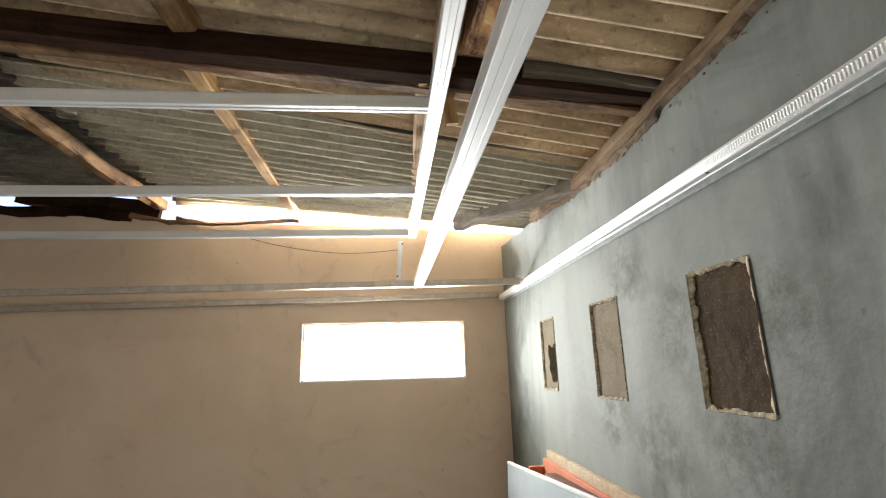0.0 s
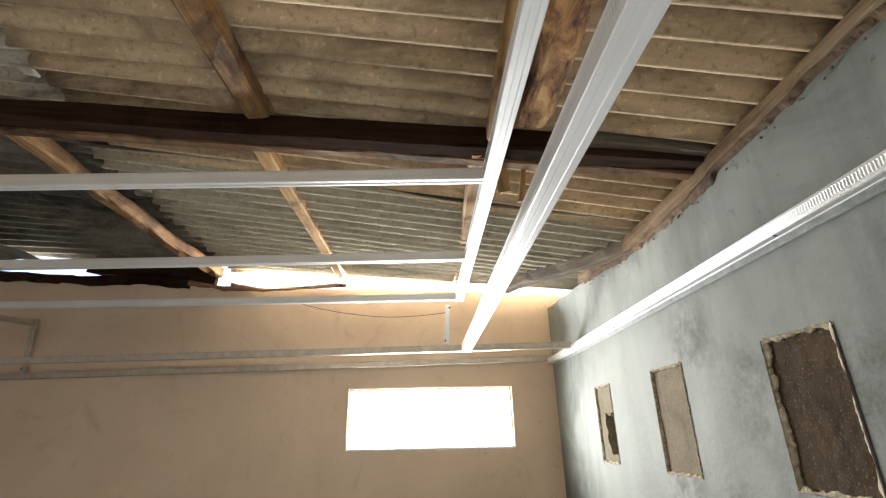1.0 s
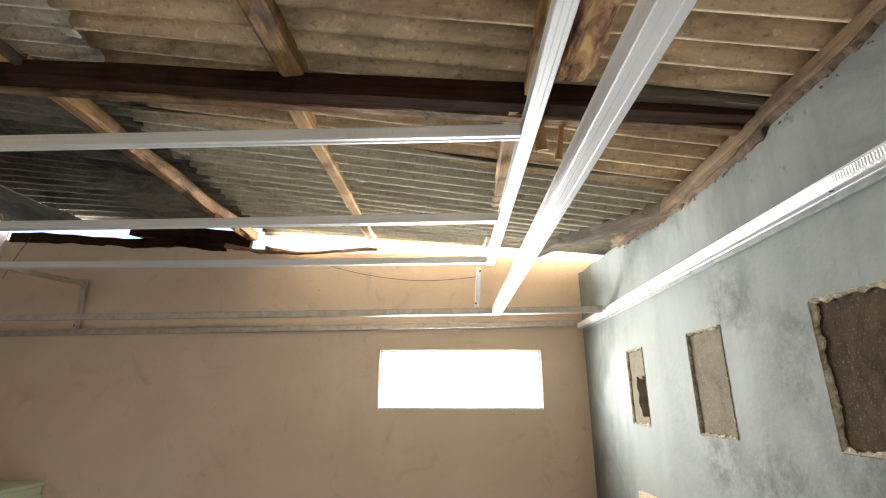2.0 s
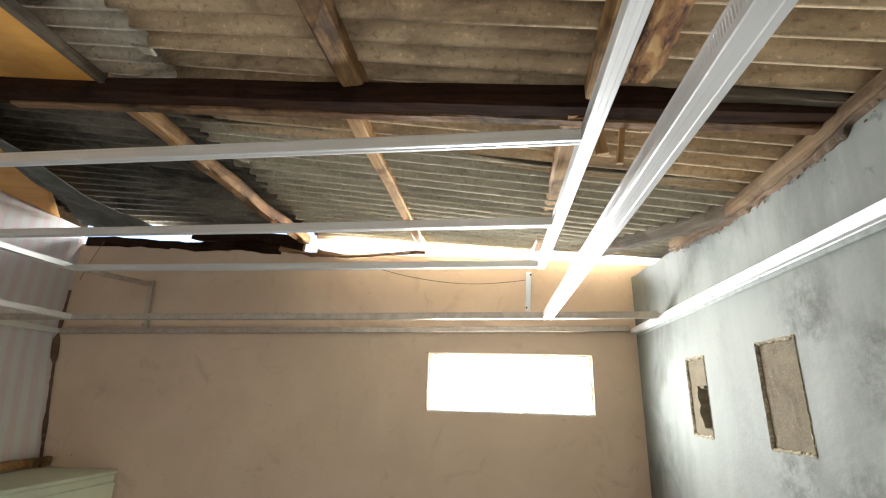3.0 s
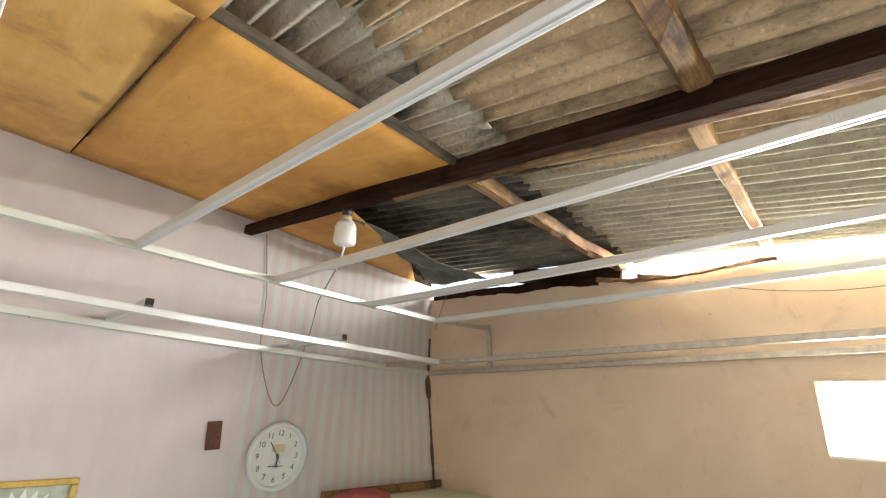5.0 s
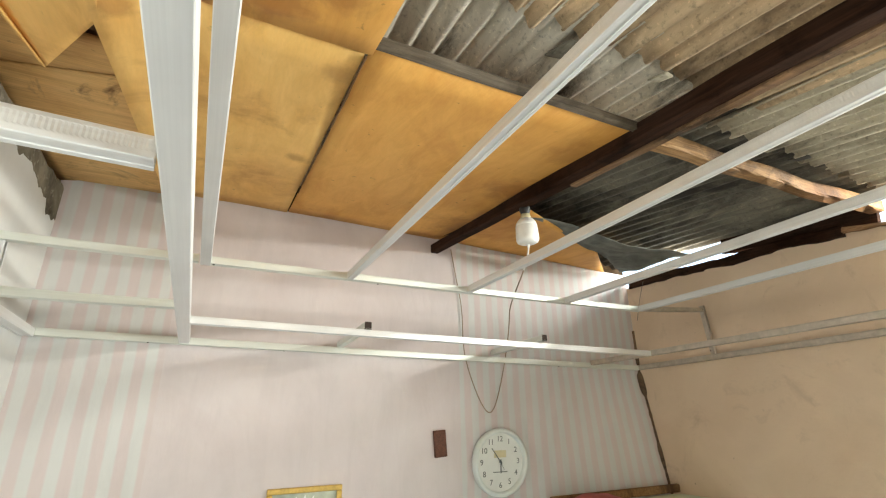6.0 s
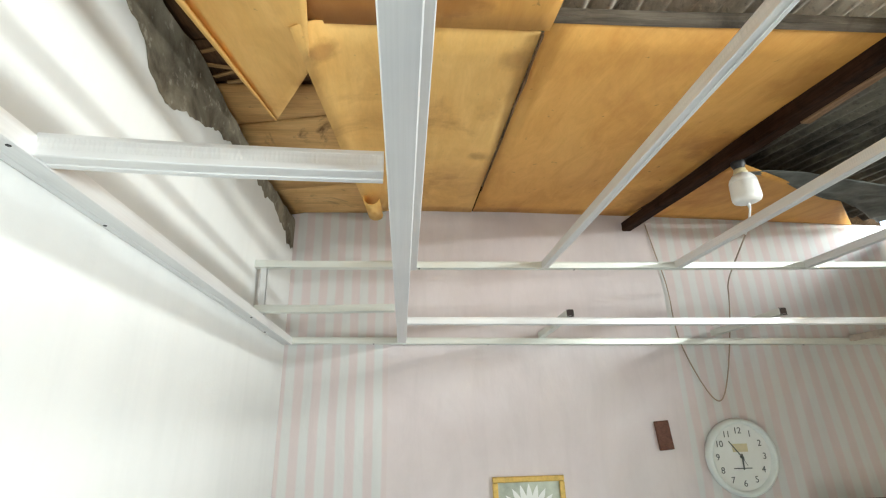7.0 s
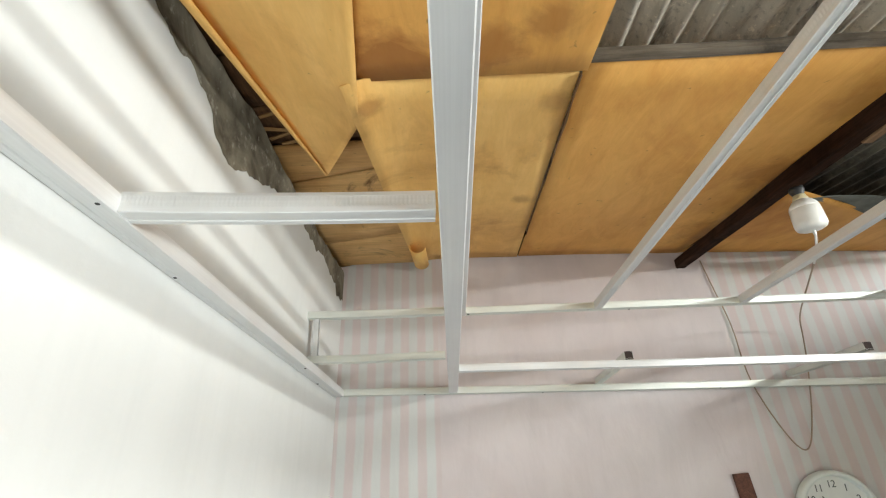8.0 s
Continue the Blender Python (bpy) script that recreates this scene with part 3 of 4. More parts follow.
for y in span(Y_S - 0.1, 2.32, 0.008):
    top = east_top(y) + 0.012
    low = top - 0.012 - 0.022 * max(0.0, noise.noise((y * 7, 8.0, 0.0)) + 0.6 * noise.noise((y * 31, 8.0, 3.0)))
    out = 0.004 + 0.004 * noise.noise((y * 40, 1.0, 5.0))
    row = [bm.verts.new(q) for q in ((X_E + 0.002, y, low - 0.003), (X_E - out * 0.6, y, low), (X_E - out - 0.006, y, (low + top) / 2), (X_E - 0.012, y, top), (X_E + 0.03, y, top + 0.002))]
    if prev:
        for k in range(4):
            bm.faces.new((prev[k], prev[k + 1], row[k + 1], row[k]))
    prev = row
tagged(part("mud_bed", bm, M_MUD), "crumbling brown mud bed under the timber plate", "trim", kind="structure")

# crumbs of mortar and splinters clinging to the plate's lower edge
rng = random.Random(4)
bm = bmesh.new()
for k in range(170):
    y = rng.uniform(0.2, 2.3)
    r = rng.uniform(0.001, 0.0036) * (1 + max(0, noise.noise((y * 5, 1.0, 0.0))))
    at = (X_E - 0.004 - 0.3 * r, y, east_top(y) + rng.gauss(-0.002, 0.011))
    v = bmesh.ops.create_icosphere(bm, subdivisions=1, radius=r, matrix=Matrix.Translation(at) @ Matrix.Diagonal((0.7, rng.uniform(0.7, 2.2), 1, 1)))["verts"]
    for q in v:
        q.co += Vector((rng.uniform(-0.3, 0.3), rng.uniform(-0.3, 0.3), rng.uniform(-0.3, 0.3))) * r
tagged(part("mortar_crumbs", bm, M_MUD), "brown mortar crumbs along the top of the cement wall", "mortar", kind="stuff")

# ---- window ----
win = tagged(new("window_1"), "narrow unglazed white transom opening full of daylight", "window", kind="structure")
a, b, c, d = WIN
for name, size, at in (("window_head", (b - a, 0.10, 0.012), ((a + b) / 2, Y_N + 0.075, d - 0.006)), ("window_sill", (b - a, 0.13, 0.012), ((a + b) / 2, Y_N + 0.07, c + 0.006)),
                       ("window_jamb", (0.012, 0.10, d - c - 0.024), (a + 0.006, Y_N + 0.075, (c + d) / 2)), ("window_jamb", (0.012, 0.10, d - c - 0.024), (b - 0.006, Y_N + 0.075, (c + d) / 2))):
    part(name, box_bm(size, at, 0.002, 1), M_WHITE, win)

# ---- blocked vents in the cement wall ----
for k, (a, b, c, d) in enumerate(NICHES):
    vent = tagged(new("blocked_vent"), ("half-broken small wall vent filled with olive mortar", "wall vent filled with olive-brown mortar", "larger wall vent filled with dark brown mortar")[k], "wall vent", "blocked vents")
    vent.location = (X_E, (a + b) / 2, c)
    n = 30
    verts, faces = [], []
    for i in range(n + 1):
        for j in range(n + 1):
            y, z = a + 0.001 + (b - a - 0.002) * i / n, c + 0.001 + (d - c - 0.002) * j / n
            dep = 0.006 + 0.0015 * noise.noise((y * 9, z * 9, k)) + 0.0015 * noise.noise((y * 40, z * 40, k))
            if k == 0 and 1.905 + 0.02 * noise.noise((y * 22, 4, 0)) < z < 2.055 + 0.02 * noise.noise((y * 25, 1, 0)) and y < 2.225 + 0.03 * noise.noise((z * 19, 0, 0)):
                dep += 0.05
            verts.append((dep, y - (a + b) / 2, z - c))
    for i in range(n):
        for j in range(n):
            q = i * (n + 1) + j
            faces.append((q, q + n + 1, q + n + 2, q + 1))
    inf = mesh_ob("infill", verts, faces, M_INFILL if k == 2 else M_INFILL_PALE, vent)
    sol = inf.modifiers.new("thickness", "SOLIDIFY")
    sol.thickness, sol.offset = 0.04, 1
    for (y0, z0), (y1, z1) in (((a, c), (b, c)), ((b, c), (b, d)), ((b, d), (a, d)), ((a, d), (a, c))):
        length = math.hypot(y1 - y0, z1 - z0)
        ny, nz = -(z1 - z0) / length, (y1 - y0) / length
        bm = bmesh.new()
        rows_ = []
        for s in span(0, 1, 0.007 / length):
            y, z = y0 + (y1 - y0) * s, z0 + (z1 - z0) * s
            big = (1.5 if y1 == y0 == b else 1.0) if k == 2 else 0.8
            wi = big * max(0.002, 0.006 + 0.006 * noise.noise((s * 7, k * 3.0, y0 + z1)) + 0.005 * noise.noise((s * 24, k, z0)) + 0.003 * noise.noise((s * 60, k, z0)))
            wo = 0.004 + 0.006 * noise.noise((s * 12, k * 5.0, y1 + z0))
            rows_.append([bm.verts.new((q[0], q[1] - (a + b) / 2, q[2] - c)) for q in
                          ((0.001, y - ny * wo, z - nz * wo), (-0.0025, y - ny * wo * 0.4, z - nz * wo * 0.4), (-0.001, y, z), (0.002 + 0.0025 * noise.noise((s * 40, k, 9.0)), y + ny * wi, z + nz * wi), (0.009, y + ny * wi * 1.1, z + nz * wi * 1.1))])
        for p, q in zip(rows_, rows_[1:]):
            for i in range(4):
                bm.faces.new((p[i], p[i + 1], q[i + 1], q[i]))
        part("plaster_rim", bm, M_RIM, vent, "chipped pale plaster edge")
    gap = part("crack", box_bm((0.012, 0.005, (d - c) * 0.96), (0.0045, a - (a + b) / 2 - 0.004, (d - c) / 2), 0.001, 1), M_HOLLOW_SHADE, vent, "dark strip painted for the shade in a crack") if k == 2 else None

# ---- roof ----
corrugated("roof_sheet", -0.58, 1.42, -0.92, 1.66, 0.076, 0.0185, 0.002, M_ASB_S, "brown stained corrugated fibre-cement sheet over the beam", 0.02, 0.06, 0.0, 1)
corrugated("roof_sheet", -0.72, 1.42, 1.60, 3.06, 0.076, 0.0165, -0.010, M_ASB_N, "grey corrugated fibre-cement sheet at the eave", 0.0, 0.07, 0.0, 2)
corrugated("roof_sheet", -2.66, -0.48, -0.92, 1.66, 0.076, 0.017, 0.036, M_ASB_G, "light grey corrugated fibre-cement sheet with a broken edge", 0.05, 0.0, 0.04, 3)
corrugated("roof_sheet", -2.66, -0.57, 1.60, 3.06, 0.076, 0.014, 0.030, M_ASB_W, "blackened corrugated fibre-cement sheet in the corner", 0.03, 0.0, 0.05, 4)

RL = "roof timbers"
timber("roof_beam", (X_W - 0.02, 1.318, 3.022), (X_E + 0.03, 1.185, 2.637), 0.055, 0.058, M_DARK, "dark brown sawn beam across the room", 0.004, 0, None, "roof beam", RL, 1, 1.15)
timber("beam_strip", (-1.15, 1.322, 2.884), (X_E - 0.02, 1.234, 2.634), 0.036, 0.030, M_BROWN, "brown weathered batten along the dark beam", 0.005, 0, None, "batten", RL, 2)


def rafter(x0, y0, x1, y1, w, h, mat, label, drop=0.0, seed=0, wob=0.004):
    return timber("rafter", (x0, y0, roof_z(x0, y0) - h - drop), (x1, y1, roof_z(x1, y1) - h - drop), w, h + 0.012, mat, label, wob, 0, None, "rafter", RL, seed)


rafter(0.01, -0.70, 0.06, 1.26, 0.06, 0.05, M_OLD, "rough weathered rafter under the brown sheets", 0, 3, 0.009)
rafter(0.012, 1.29, -0.022, 3.05, 0.05, 0.05, M_TAN, "pale tan rafter reaching the eave", 0, 4)
rafter(0.685, -0.70, 0.70, 1.15, 0.055, 0.045, M_TAN, "clean tan rafter beside a bark-covered pole", 0, 5)
rafter(0.665, 1.22, 0.695, 3.05, 0.055, 0.05, M_TAN, "pale tan rafter above the steel frame", 0, 6)
rafter(-0.905, 1.36, -0.835, 3.04, 0.06, 0.055, M_OLD, "knotty weathered rafter by the dark corner", 0, 7, 0.010)
timber("rafter", (-0.752, 0.30, ply_z(-0.752, 0.3) - 0.004), (-0.742, 1.30, ply_z(-0.742, 1.3) - 0.004), 0.026, 0.028, M_GREYWOOD, "grey-brown batten along the plywood edge", 0.007, 0, None, "rafter", RL, 8)
timber("rafter", (0.785, -0.70, 2.685), (0.770, 1.085, 2.683), 0.075, 0.07, M_BARK, "rough pole with flaking orange bark", 0.020, 0, None, "rafter", RL, 9)
timber("rafter", (1.27, 1.70, 2.590), (0.93, 2.62, 2.712), 0.06, 0.062, M_GREYWOOD, "grey crooked strut in the corner of the eave", 0.012, 0, None, "rafter", RL, 10)
timber("beam_packing", (0.90, 1.160, 2.690), (1.24, 1.145, 2.645), 0.03, 0.035, M_GREYWOOD, "grey broken packing board on the beam", 0.008, 0, None, "board", RL, 11)
timber("wood_offcut", (0.715, 1.262, 2.745), (0.73, 1.267, 2.61), 0.03, 0.012, M_TAN, "short split slat nailed beside the beam", 0.004, 0, None, "slat", RL, 12)
timber("wood_offcut", (0.795, 1.282, 2.71), (0.775, 1.282, 2.59), 0.016, 0.010, M_TAN, "thin split slat nailed beside the beam", 0.006, 0, None, "slat", RL, 13)
# dark board added for the black hollow between the sheets near the beam
timber("dark_board", (-1.62, 1.43, ply_z(-1.62, 1.43) + 0.02), (-0.80, 1.41, ply_z(-0.80, 1.41) + 0.04), 0.06, 0.02, M_DARK, "black board added beside the beam for the dark hollow there", 0.006, 0, None, "board", RL, 18)
# old wood and branches along the wall head
timber("wall_head_log", (-2.42, 3.01, 2.945), (-0.98, 3.01, 2.872), 0.06, 0.062, M_DARK, "blackened log lying on the wall head", 0.016, 0, None, "log", RL, 14)
timber("wall_head_branch", (-0.72, 2.975, 2.873), (0.0, 2.965, 2.838), 0.018, 0.014, M_BROWN, "twisted dry branch lying on the wall head", 0.028, 0, None, "branch", RL, 15)
timber("wall_head_board", (-1.66, 3.04, 2.995), (-0.84, 3.04, 2.905), 0.03, 0.10, M_DARK, "blackened board wedged under the sheets", 0.012, 0, None, "board", RL, 16)
timber("wall_head_branch", (-0.98, 2.98, 2.893), (-0.60, 3.0, 2.868), 0.022, 0.02, M_BROWN, "knotted dry branch lying on the wall head", 0.03, 0, None, "branch", RL, 17)

# ---- plywood lining ----
slab("plywood_sheet", [(X_W, 0.388), (-0.765, 0.345), (-0.75, 1.30), (X_W, 1.33)], 0.0, M_PLY, "orange-brown plywood sheet lining the roof", seed=1)
slab("plywood_sheet", [(X_W, -0.22), (-0.77, -0.265), (-0.80, 0.336), (X_W, 0.380)], 0.004, M_PLY_PALE, "pale orange plywood sheet with a lifted seam", seed=2,
     bend=lambda u, v: 0.035 * clamp((0.2 - v) / 0.2) ** 2)
slab("plywood_sheet", [(-0.785, -0.255), (0.20, -0.06), (0.20, 0.352), (-0.785, 0.352)], 0.010, M_PLY, "smoke-stained plywood sheet nailed in a row", seed=3)
slab("plywood_sheet", [(X_W, 1.335), (-1.60, 1.42), (-2.06, 2.33), (X_W, 2.78)], -0.002, M_PLY, "triangular orange plywood offcut behind the beam", seed=4)
for k, (a, b, c, d, dark) in enumerate(((X_W - 0.1, X_W, -2.13, -1.99, 0), (-2.12, -1.98, -1.485, -1.345, 0), (-1.475, -1.335, -1.215, -1.19, 0), (-1.20, -1.175, -1.02, -0.98, 1), (-1.01, -0.97, -0.80, -0.78, 1), (-0.79, -0.77, -0.40, -0.40, 1))):
    slab("ceiling_plank", [(a, -0.72), (c, -0.72), (d, -0.18), (b, -0.18)], 0.004 * (k % 2) - 0.02 * dark, M_BROWN if dark else M_PLANK, "dark brown plank above the white wall" if dark else "rough yellow-brown plank with dark seams", 0.012, 0.006, "plank", "planks over the wall", seed=k, div=6, over=plank_z)
slab("backing_board", [(X_W, -0.84), (0.9, -0.84), (0.9, 0.0), (X_W, 0.0)], -0.06, M_BROWN, "brown boards closing the space above the loose planks", 0.006, 0.004, "board", "planks over the wall", seed=12, over=plank_z)
for k, (x, y, w, d) in enumerate(((-0.60, 1.20, 0.06, 0.045), (-0.64, 0.88, 0.09, 0.10), (-0.68, 1.93, 0.05, 0.03), (-0.72, 2.16, 0.07, 0.05))):
    slab("sheet_fragment", [(x - w / 2, y - d / 2), (x + w / 2, y - d * 0.35), (x + w * 0.4, y + d / 2), (x - w * 0.3, y + d * 0.3)], 0.002, M_ASB_N if k % 2 == 0 else M_ASB_W, "broken flake of fibre cement at a sheet's edge", 0.006, 0.004, "sheet fragment", "broken sheet edges", seed=k + 20, div=5, over=roof_z)
for k, (x, y0, dx) in enumerate(((-1.16, -0.60, 0.05), (-1.10, -0.60, -0.03), (-1.19, -0.57, 0.02), (-1.04, -0.59, 0.04))):
    timber("broken_lath", (x, y0, plank_z(x, y0) + 0.004), (x + dx, y0 + 0.13, plank_z(x, y0) + 0.012), 0.012, 0.006, M_TAN, "snapped lath end above the white wall", 0.006, 0, None, "lath", "broken laths", 50 + k)
slab("torn_plywood", [(-1.265, -0.428), (-0.45, -0.50), (-0.45, -0.17), (-0.95, -0.255)], 0.012, M_PLY_PALE, "torn strip of plywood hanging loose", 0.005, 0.006, bend=lambda u, v: 0.012 * (1 - u) ** 2 + 0.01 * v, seed=8)
bm = bmesh.new()
prev = None
for s in span(0, 1, 0.05):
    x, y = -1.262 + 0.80 * s, -0.430 - 0.068 * s
    r = 0.006 + 0.012 * s
    row = [bm.verts.new((x, y + r * math.cos(t), ply_z(x, y) - 0.026 + 0.010 * s + r * math.sin(t))) for t in (1.4, 2.2, 3.0, 3.8, 4.6, 5.3)]
    if prev:
        for k in range(5):
            bm.faces.new((prev[k], prev[k + 1], row[k + 1], row[k]))
    prev = row
lip = part("rolled_veneer", bm, M_PLY_PALE, smooth=True)
lip.modifiers.new("thickness", "SOLIDIFY").thickness = 0.003
tagged(lip, "rolled pale edge of the torn plywood strip", "veneer", "plywood lining")
# the curled end of a thin veneer
bm = bmesh.new()
prev = None
for s in span(0, 1, 0.04):
    an = s * 4.6
    y, z = -0.19 - 0.045 * math.sin(an) * (1 - 0.3 * s) + 0.02 * s, -0.045 + 0.045 * math.cos(an) * (1 - 0.3 * s)
    row = [bm.verts.new((x, y, ply_z(x, 0) - 0.004 + z)) for x in (-2.40, -2.24, -2.08)]
    if prev:
        for k in range(2):
            bm.faces.new((prev[k], prev[k + 1], row[k + 1], row[k]))
    prev = row
curl = part("curled_veneer", bm, M_PLY_PALE, smooth=True)
sol = curl.modifiers.new("thickness", "SOLIDIFY")
sol.thickness = 0.004
tagged(curl, "curled strip of pale veneer hanging at the wall", "veneer", "plywood lining")
for k, (x0, y0, x1, y1) in enumerate(((-0.80, 0.340, -2.05, 0.375),)):
    timber("seam_strip", (x0, y0, ply_z(x0, y0) - 0.011), (x1, y1, ply_z(x1, y1) - 0.009), 0.005, 0.006, M_BROWN, "brown open seam edge between plywood sheets", 0.003, 0, None, "seam", RL, 30 + k)

# tarpaulin slung under the corner sheets
slab("tarpaulin", [(-1.68, 1.50), (-1.70, 2.78), (-2.36, 2.84), (-2.04, 2.32)], 0.008, M_TARP, "crumpled grey plastic sheet slung under the roof", 0.002, 0.05, "tarpaulin", "roof covers", lambda u, v: 0.014 * noise.noise((u * 6, v * 5, 1.0)) + 0.003 * noise.noise((u * 23, v * 15, 4.0)), 5, 34)

# ---- steel ceiling frame: lower ring ----
LOW = "lower ceiling ring"
UPG = "upper ceiling frame"
channel("wall_channel", (X_E - 0.019, Y_S, 2.358), (X_E - 0.016, Y_N, 2.372), 0.030, 0.031, "galvanised ribbed channel fixed along the cement wall", group=LOW, screws=(0.2, 0.45, 0.62, 0.7, 0.86))
channel("wall_channel", (X_W + 0.02, Y_N - 0.019, 2.325), (X_E - 0.04, Y_N - 0.019, 2.385), 0.036, 0.034, "galvanised channel along the salmon wall, coloured dimmer for shade", M_STEEL_DIM, LOW, screws=(0.2, 0.4, 0.5, 0.8))
channel("wall_channel", (X_W + 0.019, Y_S, 2.372), (X_W + 0.019, Y_N - 0.04, 2.322), 0.036, 0.034, "galvanised channel fixed along the papered wall", M_STEEL_GREEN, LOW, False, screws=(0.13, 0.3, 0.55, 0.8))
channel("wall_channel", (X_W + 0.04, y_south(X_W) + 0.024, Z_LOW), (X_E - 0.04, y_south(X_E) + 0.024, Z_LOW), 0.048, 0.036, "galvanised channel fixed along the white wall", group=LOW, ribs=False, screws=(0.11, 0.2, 0.45, 0.53, 0.8))
ang = part("wall_angle", box_bm((3.60, 0.005, 0.016), (1.80, 0, 0.011), 0.002, 1), M_DULL)
ang.matrix_world = basis((X_E - 0.004, Y_S + 0.01, 2.338), (X_E - 0.004, Y_N - 0.01, 2.352))[0]
tagged(ang, "thin steel angle strip below the wall channel", "metal strip", LOW)
channel("ceiling_channel", (0.743, Y_S + 0.1, Z_LOW), (0.695, 2.455, Z_LOW), 0.042, 0.040, "wide galvanised channel with grooved face in the lower ring", group=LOW)
channel("ceiling_channel", (X_W + 0.04, 2.51, 2.343), (X_E - 0.04, 2.47, 2.378), 0.030, 0.032, "narrow galvanised channel of the lower ring by the salmon wall, coloured dimmer for shade", M_STEEL_DIM, LOW)
channel("ceiling_channel", (X_W + 0.01, -0.028, Z_LOW + 0.001), (0.71, 0.014, Z_LOW + 0.001), 0.046, 0.040, "wide pale galvanised channel crossing below the plywood", group=LOW, ribs=False, groove=0.0)
channel("ceiling_channel", (-1.905, 0.0, Z_LOW + 0.003), (-1.912, 2.49, 2.346), 0.034, 0.030, "pale galvanised channel of the lower ring by the papered wall", group=LOW, ribs=False)
channel("ceiling_channel", (-1.838, Y_S + 0.03, Z_LOW + 0.045), (-1.838, -0.05, Z_LOW + 0.045), 0.034, 0.030, "short galvanised channel butting the white wall", M_STEEL_GREEN, LOW, False)
channel("ceiling_channel", (-0.548, y_south(-0.55) + 0.045, Z_LOW + 0.001), (-0.586, -0.032, Z_LOW + 0.001), 0.042, 0.038, "short ribbed galvanised channel between wall and main channel", group=LOW)
# upper frame
channel("ceiling_channel", (0.70, Y_S + 0.3, Z_UP), (0.664, 2.365, Z_UP), 0.038, 0.038, "long galvanised edge channel of the upper frame", group=UPG)
channel("ceiling_channel", (-1.86, 0.024, Z_UP), (0.675, 0.040, Z_UP), 0.038, 0.034, "thin pale galvanised channel of the upper frame", group=UPG, ribs=False, groove=0.0)
for ya, yb in ((0.604, 0.598), (1.212, 1.182), (1.826, 1.774), (2.385, 2.340)):
    channel("ceiling_joist", (-1.835, ya, Z_UP + 0.001), (0.672, yb, Z_UP + 0.001), 0.029, 0.032, "galvanised ribbed joist spanning the upper frame", group="ceiling joists")
channel("ceiling_channel", (-1.852, 0.03, Z_UP + 0.004), (-1.852, 2.40, Z_UP + 0.004), 0.032, 0.030, "greenish zinc edge channel of the upper frame", M_STEEL_GREEN, UPG, False, screws=(0.01, 0.3))
channel("ceiling_channel", (-1.806, Y_S + 0.02, Z_UP - 0.004), (-1.816, 0.0, Z_UP - 0.004), 0.032, 0.030, "short greenish zinc channel reaching the white wall", M_STEEL_GREEN, UPG, False)


def hanger(p0, p1, w=0.03, label="short upright galvanised hanger", mat=None):
    channel("hanger", p0, p1, w, 0.022, label, mat, "frame hangers", False, "hanger", screws=(0.08, 0.92))


hanger((-1.845, Y_S + 0.045, Z_LOW + 0.02), (-1.82, Y_S + 0.045, Z_UP + 0.03), 0.03, "short upright galvanised hanger screwed to the white wall")
hanger((0.60, 2.42, Z_LOW + 0.035), (0.61, 2.42, Z_UP), 0.024)
hanger((-1.82, 2.955, Z_LOW), (-1.84, 2.955, 2.68), 0.03, "upright galvanised hanger against the salmon wall, coloured dimmer for shade", M_STEEL_DIM)
channel("frame_tie", (-1.855, 2.39, Z_UP + 0.01), (-1.84, 2.95, 2.640), 0.032, 0.026, "galvanised tie between frame and salmon wall, coloured dimmer for shade", M_STEEL_DIM, "frame ties", False, "frame tie")
for y in (0.710, 1.690):
    tie = channel("frame_tie", (X_W + 0.03, y + 0.015, Z_LOW + 0.018), (-1.885, y, Z_LOW + 0.028), 0.034, 0.030, "galvanised tie, its open end's shade painted on a plug", M_STEEL_GREEN, "frame ties", False, "frame tie")
    # solid dark plug in place of the shaded hollow
    part("end_plug", box_bm((0.004, 0.033, 0.034), (0.545, 0, 0.014), 0.001, 1), M_HOLLOW_SHADE, tie, "dark plug painted for the shade inside")

# ---- lamp on the beam ----
lamp = tagged(new("light_bulb"), "unlit white bulb in a black holder on the beam", "light bulb")
LAMP_TILT = pose(-1.463, 1.307, 2.922, 4, 4, 0) @ Matrix.Scale(0.93, 4)
lamp.matrix_world = LAMP_TILT
part("holder", lathe_bm([(0, 0.0), (0.026, 0.0), (0.028, -0.015), (0.022, -0.03), (0.021, -0.044), (0, -0.044)], 24), M_BLACK, lamp, "black bulb holder", True)
part("collar", lathe_bm([(0.0, -0.036), (0.0225, -0.036), (0.0235, -0.046), (0.0275, -0.052), (0.0275, -0.060), (0.0, -0.060)], 28), M_CREAM, lamp, "cream collar", True)
part("shoulder", lathe_bm([(0.026, -0.058), (0.036, -0.064), (0.048, -0.080), (0.0525, -0.094), (0.0515, -0.0965), (0.0, -0.0965)], 32), M_WHITE, lamp, "white plastic shoulder", True)
part("globe", lathe_bm([(0.0505, -0.095), (0.0530, -0.100), (0.0545, -0.125), (0.0560, -0.155), (0.0555, -0.170), (0.050, -0.182), (0.036, -0.189), (0.0, -0.191)], 32), M_GLOBE, lamp, "matt white globe", True)
part("plug", lathe_bm([(0.0, -0.188), (0.007, -0.188), (0.006, -0.205), (0.0035, -0.212), (0.0, -0.212)], 14), M_WHITE, lamp, "small white flex entry", True)

cord("white_flex", [(-1.475, 1.320, 2.728), (-1.50, 1.332, 2.705), (-1.56, 1.362, 2.688), (-1.63, 1.40, 2.680)], 0.0042, M_WHITE, "short white flex hanging from the bulb", "cable")
